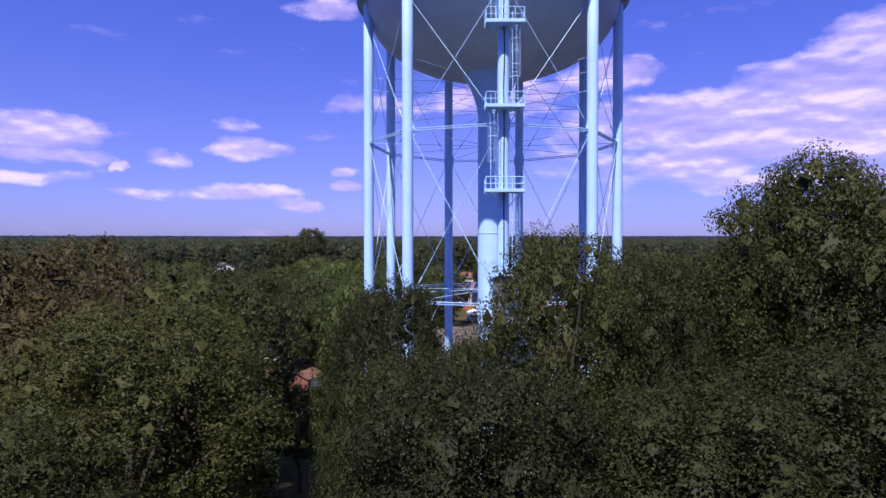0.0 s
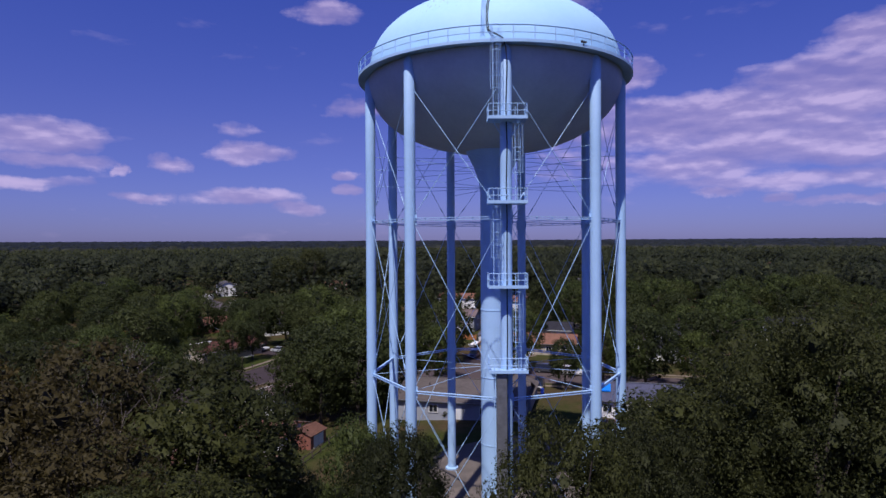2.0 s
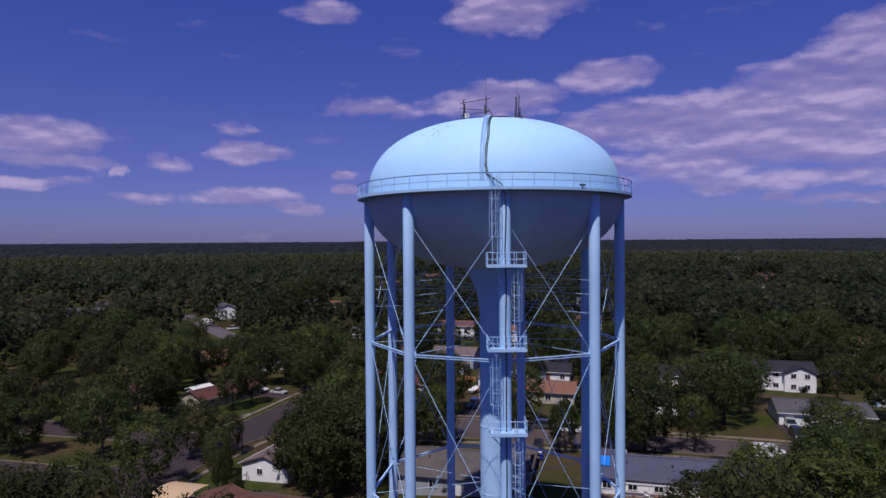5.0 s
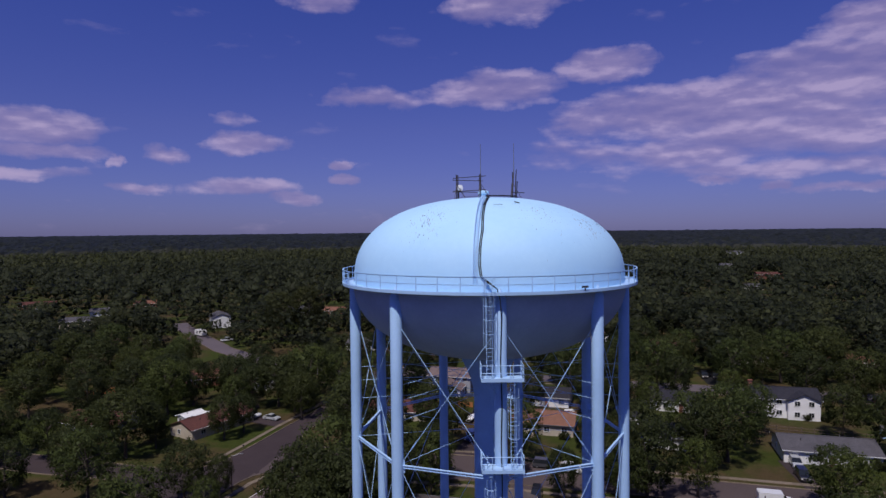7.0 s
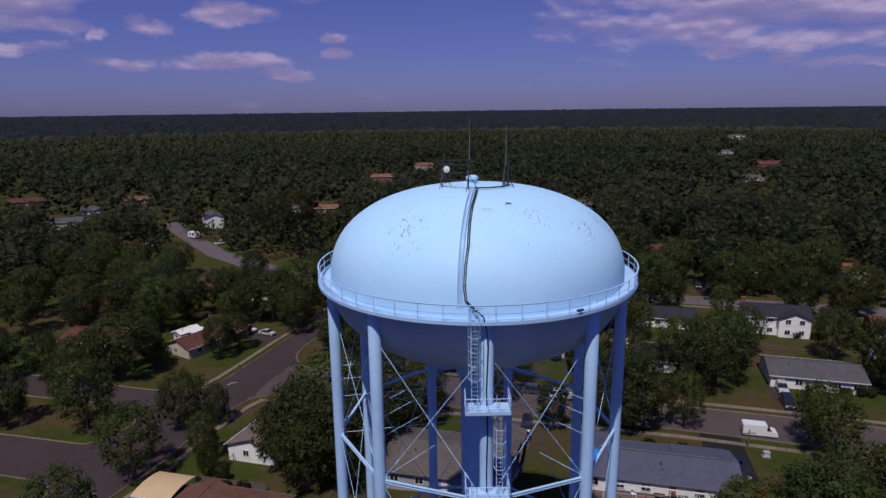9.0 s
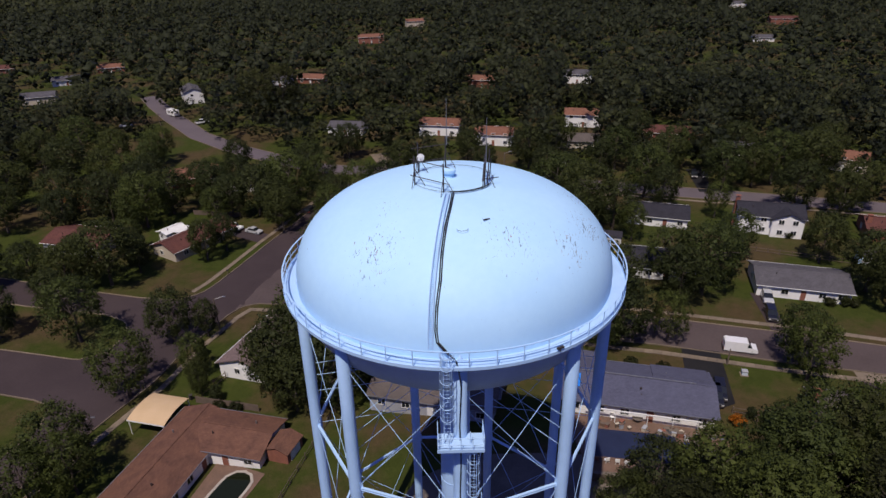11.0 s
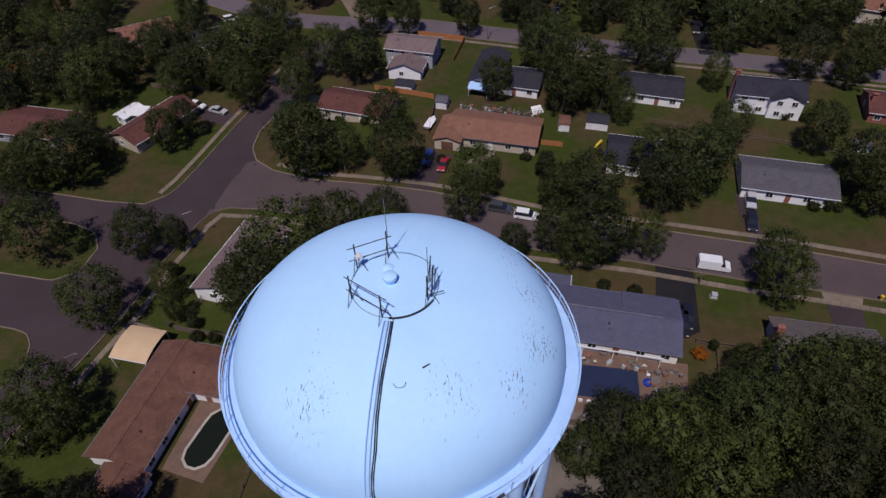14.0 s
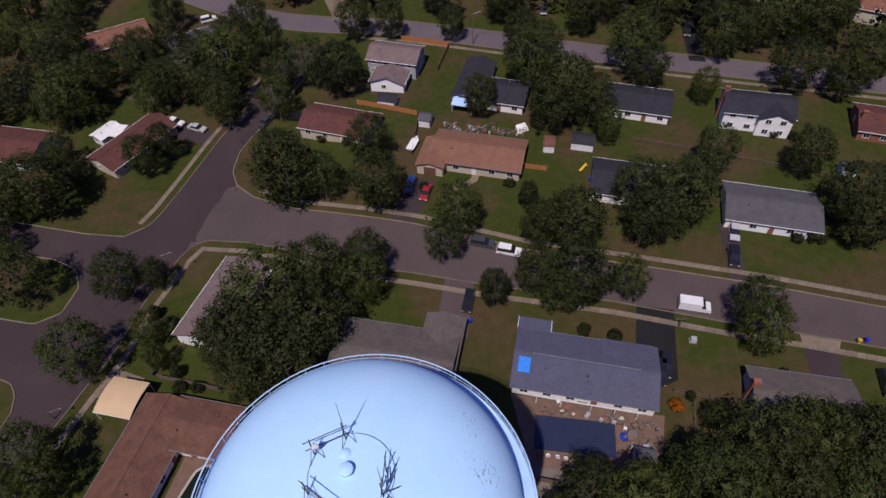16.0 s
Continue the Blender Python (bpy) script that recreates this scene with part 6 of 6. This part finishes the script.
def bin_cart(x, y, mat, label):
    t = thing("wheeled_bin", stand(x, y, (x * 37) % 90, 0.06), label, "bin", "wheeled bins")
    part("body", Shape().lathe([(0.0, 0.05), (0.26, 0.05), (0.33, 0.95), (0.0, 0.95)], 4), mat, t)
    part("lid", Shape().box((0, 0, 0.98), (0.56, 0.56, 0.07)), mat, t)
    for s in (-0.22, 0.22):
        part("wheel", Shape().rod((s, 0.25, 0.12), (s + 0.05, 0.25, 0.12), 0.12, n=10), RUBBER, t)


for x, y, mat, label in ((16.6, 106.6, BLUEP, "blue wheeled bin beside a driveway"), (82.6, 98.6, BLUEP, "blue recycling bin at the kerb"), (81.2, 98.5, YELLOW, "small yellow bin at the kerb"),
                         (44.6, 141.0, BLUEP, "blue barrel beside a dark roofed house"), (66.6, 119.8, DARK, "dark wheeled bin beside a driveway"), (-38.6, 101.6, DARK, "dark wheeled bin by a fence")):
    bin_cart(x, y, mat, label)


def street_pole(x, y, h, arm, label):
    t = thing("utility_pole", stand(x, y), label, "pole")
    part("shaft", Shape().rod((0, 0, -0.3), (0, 0, h), 0.14, 0.09, 10), WOOD, t, smooth=True)
    if arm:
        part("arm", Shape().rod((0, 0, h - 0.3), (1.7, 0.4, h + 0.1), 0.04, n=6), GALV, t)
        part("lamp_head", Shape().box((1.9, 0.45, h + 0.08), (0.6, 0.22, 0.12)), GALV, t)
    else:
        part("cross_arm", Shape().box((0, 0, h - 0.6), (2.2, 0.1, 0.12)), WOOD, t)


street_pole(-40.2, 122.6, 7.5, True, "wooden street lamp pole on the verge")
street_pole(-100.4, 251, 11.0, False, "tall wooden utility pole by the road")
street_pole(52.4, 103.4, 3.2, False, "short wooden post at the kerb")
street_pole(-53.0, 94.2, 2.6, True, "short post with a white lamp")
street_pole(24.0, 196.5, 9.0, True, "wooden street lamp pole on the verge")


def mailbox(x, y):
    t = thing("mailbox", stand(x, y, -14), "small dark mailbox on a post", "mailbox", "mailboxes")
    part("post", Shape().box((0, 0, 0.5), (0.1, 0.1, 1.2)), WOOD, t)
    part("box", Shape().box((0, 0, 1.15), (0.5, 0.2, 0.24)), DARK, t)


for x, y in ((70.3, 112.8), (46.0, 109.0), (-33.4, 163), (19.3, 115.9), (9.6, 131.6), (97, 104.2), (-45.6, 146.4)):
    mailbox(x, y)
box = thing("transformer_box", stand(54.0, 100.6, -14), "pale green ground transformer box on a lawn", "utility box")
part("cabinet", Shape().box((0, 0, 0.4), (0.9, 0.8, 0.8)), UNDER, box)
part("lid", Shape().box((0, -0.05, 0.83), (0.96, 0.9, 0.08)), GREYWALL, box)
part("pad", Shape().box((0, 0, 0.03), (1.3, 1.2, 0.1)), CONCRETE, box)


def chair(x, y, rz, mat, label):
    t = thing("garden_chair", stand(x, y, rz, 0.06), label, "chair", "garden chairs")
    part("seat", Shape().box((0, 0, 0.42), (0.55, 0.55, 0.06)), mat, t)
    part("backrest", Shape().box((0, 0.27, 0.72), (0.55, 0.06, 0.6)), mat, t)
    for sx in (-0.24, 0.24):
        for sy in (-0.24, 0.24):
            part("leg", Shape().box((sx, sy, 0.2), (0.05, 0.05, 0.42)), mat, t)


for x, y, rz, mat, label in ((25.0, 82.2, 160, BRICK, "faded red garden chair by a pool"), (26.4, 82.0, 190, WHITE, "white plastic garden chair by a pool"), (27.8, 81.7, 170, WHITE, "white plastic garden chair by a pool"),
                             (29.0, 81.4, 175, WHITE, "white plastic garden chair by a pool"), (29.4, 90.6, 10, WHITE, "white plastic chair against a house"), (38.8, 85.6, 80, WHITE, "white plastic garden chair on a patio")):
    chair(x, y, rz, mat, label)


def patio_set(x, y):
    t = thing("patio_table", stand(x, y, 20, 0.06), "round brown stone patio table", "table")
    part("tabletop", Shape().lathe([(0.0, 0.68), (0.75, 0.68), (0.78, 0.72), (0.75, 0.76), (0.0, 0.76)], 20), GRAVEL, t, smooth=True)
    part("pedestal", Shape().rod((0, 0, 0), (0, 0, 0.7), 0.14, 0.1), GRAVEL, t)
    part("foot", Shape().rod((0, 0, 0), (0, 0, 0.06), 0.4, n=16), GRAVEL, t)


patio_set(39.6, 84.4)
patio_set(33.0, 90.0)
tub = thing("blue_tub", stand(38.4, 84.2, 0, 0.06), "bright blue plastic tub on the patio", "tub")
part("wall", Shape().lathe([(0.5, 0.0), (0.62, 0.5), (0.68, 0.5), (0.58, 0.0)], 16), BLUEP, tub)
part("floor", Shape().rod((0, 0, 0.02), (0, 0, 0.06), 0.55, n=16), BLUEP, tub)
rng = random.Random(8)
CRATE_MATS = [GRAVEL, BEIGE, WOOD, BRICK, GREYWALL, GALV, WOOD, PATIO]
CRATE_NAMES = ["sand-coloured", "beige", "brown wooden", "brick-red", "grey", "metal", "weathered wooden", "earth-brown"]


def crate(x, y):
    k = rng.randrange(8)
    w, d, h = rng.uniform(0.3, 0.9), rng.uniform(0.25, 0.6), rng.uniform(0.25, 0.9)
    t = thing("storage_box", stand(x, y, rng.uniform(-30, 60), 0.06), f"{CRATE_NAMES[k]} box standing in yard clutter", "box", "yard clutter")
    part("body", Shape().box((0, 0, h / 2), (w, d, h)), CRATE_MATS[k], t)
    part("lid", Shape().box((0, 0, h + 0.03), (w + 0.06, d + 0.06, 0.05)), CRATE_MATS[(k + 3) % 8], t)


for i in range(34):
    u = rng.uniform(0, 1) ** 0.8
    crate(25 + 19 * u, 90.6 - 4.9 * u + rng.uniform(-1.0, 0.3))
for i in range(12):
    crate(38.4 + rng.uniform(0, 4.2), 83.0 + rng.uniform(-1.8, 1.6))
for i in range(52):
    u = rng.uniform(0, 1)
    crate(14.5 + 19 * u, 161.6 - 5.0 * u + rng.uniform(-1.2, 1.0))


def trellis(x, y, rz):
    t = thing("wooden_trellis", stand(x, y, rz), "weathered wooden frame standing in a cluttered yard", "frame", "yard clutter")
    for i in range(4):
        part("post", Shape().box((i * 0.8, 0, 0.7), (0.07, 0.07, 1.5)), WOOD, t)
    for z in (0.4, 0.9, 1.4):
        part("rail", Shape().box((1.2, 0, z), (2.6, 0.05, 0.06)), WOOD, t)


for x, y, rz in ((20.5, 160.9, -10), (24.4, 160.2, 20), (28.0, 158.6, -25), (31.0, 158.0, 5)):
    trellis(x, y, rz)
sheet = thing("white_tarpaulin", stand(32.4, 159.0, 20), "crumpled white tarpaulin over yard junk", "tarpaulin")
part("cloth", Shape().add([(-1.4, -0.9, 0.1), (1.5, -0.8, 0.2), (1.3, 0.9, 1.2), (-1.2, 0.8, 1.3), (0.1, -0.2, 1.0), (-1.4, -0.9, 0.0), (1.5, -0.8, 0.0), (1.3, 0.9, 0.0), (-1.2, 0.8, 0.0)],
                          [(0, 1, 4), (1, 2, 4), (2, 3, 4), (3, 0, 4), (0, 5, 6, 1), (1, 6, 7, 2), (2, 7, 8, 3), (3, 8, 5, 0), (5, 8, 7, 6)]), WHITE, sheet)
boat = thing("boat_trailer", stand(7.4, 155.2, 68), "grey covered boat on a trailer beside a fence", "boat")
part("hull", Shape().add([(-2.4, -0.9, 1.0), (1.2, -0.9, 1.0), (2.6, 0, 1.1), (1.2, 0.9, 1.0), (-2.4, 0.9, 1.0), (-2.3, -0.5, 0.45), (1.0, -0.45, 0.45), (1.0, 0.45, 0.45), (-2.3, 0.5, 0.45)],
                         [(4, 3, 2, 1, 0), (0, 1, 6, 5), (1, 2, 6), (6, 2, 7), (2, 3, 7), (3, 4, 8, 7), (4, 0, 5, 8), (5, 6, 7, 8)]), GREYWALL, boat)
part("cover", Shape().add([(-2.4, -0.9, 1.02), (1.2, -0.9, 1.02), (2.5, 0, 1.12), (1.2, 0.9, 1.02), (-2.4, 0.9, 1.02), (-2.2, 0, 1.45), (1.0, 0, 1.5)], [(0, 1, 6, 5), (1, 2, 6), (2, 3, 6), (3, 4, 5, 6), (4, 0, 5)]), SIDING, boat)
for sy in (-0.8, 0.8):
    part("wheel", Shape().rod((-0.6, sy - 0.08, 0.3), (-0.6, sy + 0.08, 0.3), 0.3, n=14), RUBBER, boat)
part("frame", Shape().beam((-2.2, 0, 0.4), (3.2, 0, 0.4), 0.1, 0.1), GALV, boat)
cover = thing("patio_cover", stand(-64.6, 168.0, -14), "white sheet metal patio roof on posts", "patio roof")
part("roof", Shape().box((0, 0, 2.4), (5.2, 4.6, 0.1)), WHITE, cover)
for sx in (-2.4, 2.4):
    for sy in (-2.1, 2.1):
        part("post", Shape().box((sx, sy, 1.1), (0.1, 0.1, 2.6)), WHITE, cover)
swing = thing("play_slide", stand(43.8, 144.6, 30), "yellow plastic garden slide on a lawn", "slide")
part("chute", Shape().beam((-0.9, 0, 0.15), (0.8, 0, 1.3), 0.6, 0.08), YELLOW, swing)
part("steps", Shape().beam((0.8, 0, 1.3), (1.3, 0, 0.0), 0.5, 0.08), YELLOW, swing)
tarp = thing("yellow_canopy", stand(-26.0, 86.6, -14), "bright yellow cloth canopy at the end of a pool", "canopy")
part("cloth", Shape().add([(-1.6, -0.7, 1.6), (1.6, -0.7, 1.5), (1.6, 0.7, 2.1), (-1.6, 0.7, 2.2), (0, 0, 1.7)], [(0, 1, 4), (1, 2, 4), (2, 3, 4), (3, 0, 4)]), YELLOW, tarp)
for sx in (-1.6, 1.6):
    part("pole", Shape().rod((sx, -0.7, 0), (sx, -0.7, 1.6), 0.04), WHITE, tarp)
    part("pole", Shape().rod((sx, 0.7, 0), (sx, 0.7, 2.15), 0.04), WHITE, tarp)
bush = tree("shrub", 43, 1.7, 0.1, 1.2, 16, 0.4, 1600, 0.2, leaf("orange_leaf", (0.20, 0.055, 0.008), (0.42, 0.15, 0.015)), "bright orange flowering shrub by a fence", 2, "shrub")
bush.matrix_basis = stand(47.6, 88.6)
hedge = tree("hedge", 44, 1.6, 0.0, 1.3, 24, 0.45, 1800, 0.2, LEAF_DARK, "low dark green hedge bush beside a house", 2, "shrub")
hedge.matrix_basis = stand(84.6, 121.0)
hedge["group"] = "hedge bushes"
for x, y in ((80.5, 121.6), (27.5, 140.8), (-8, 158.4), (-14, 160.6), (41, 102), (36, 103.6), (62, 93.6), (66, 92.8), (9.4, 141), (0, 94), (22, 183), (-33, 98.6), (-30, 98.2), (88, 152.6), (92, 151.6)):
    copy_thing(hedge, stand(x, y, (x * 53) % 360))
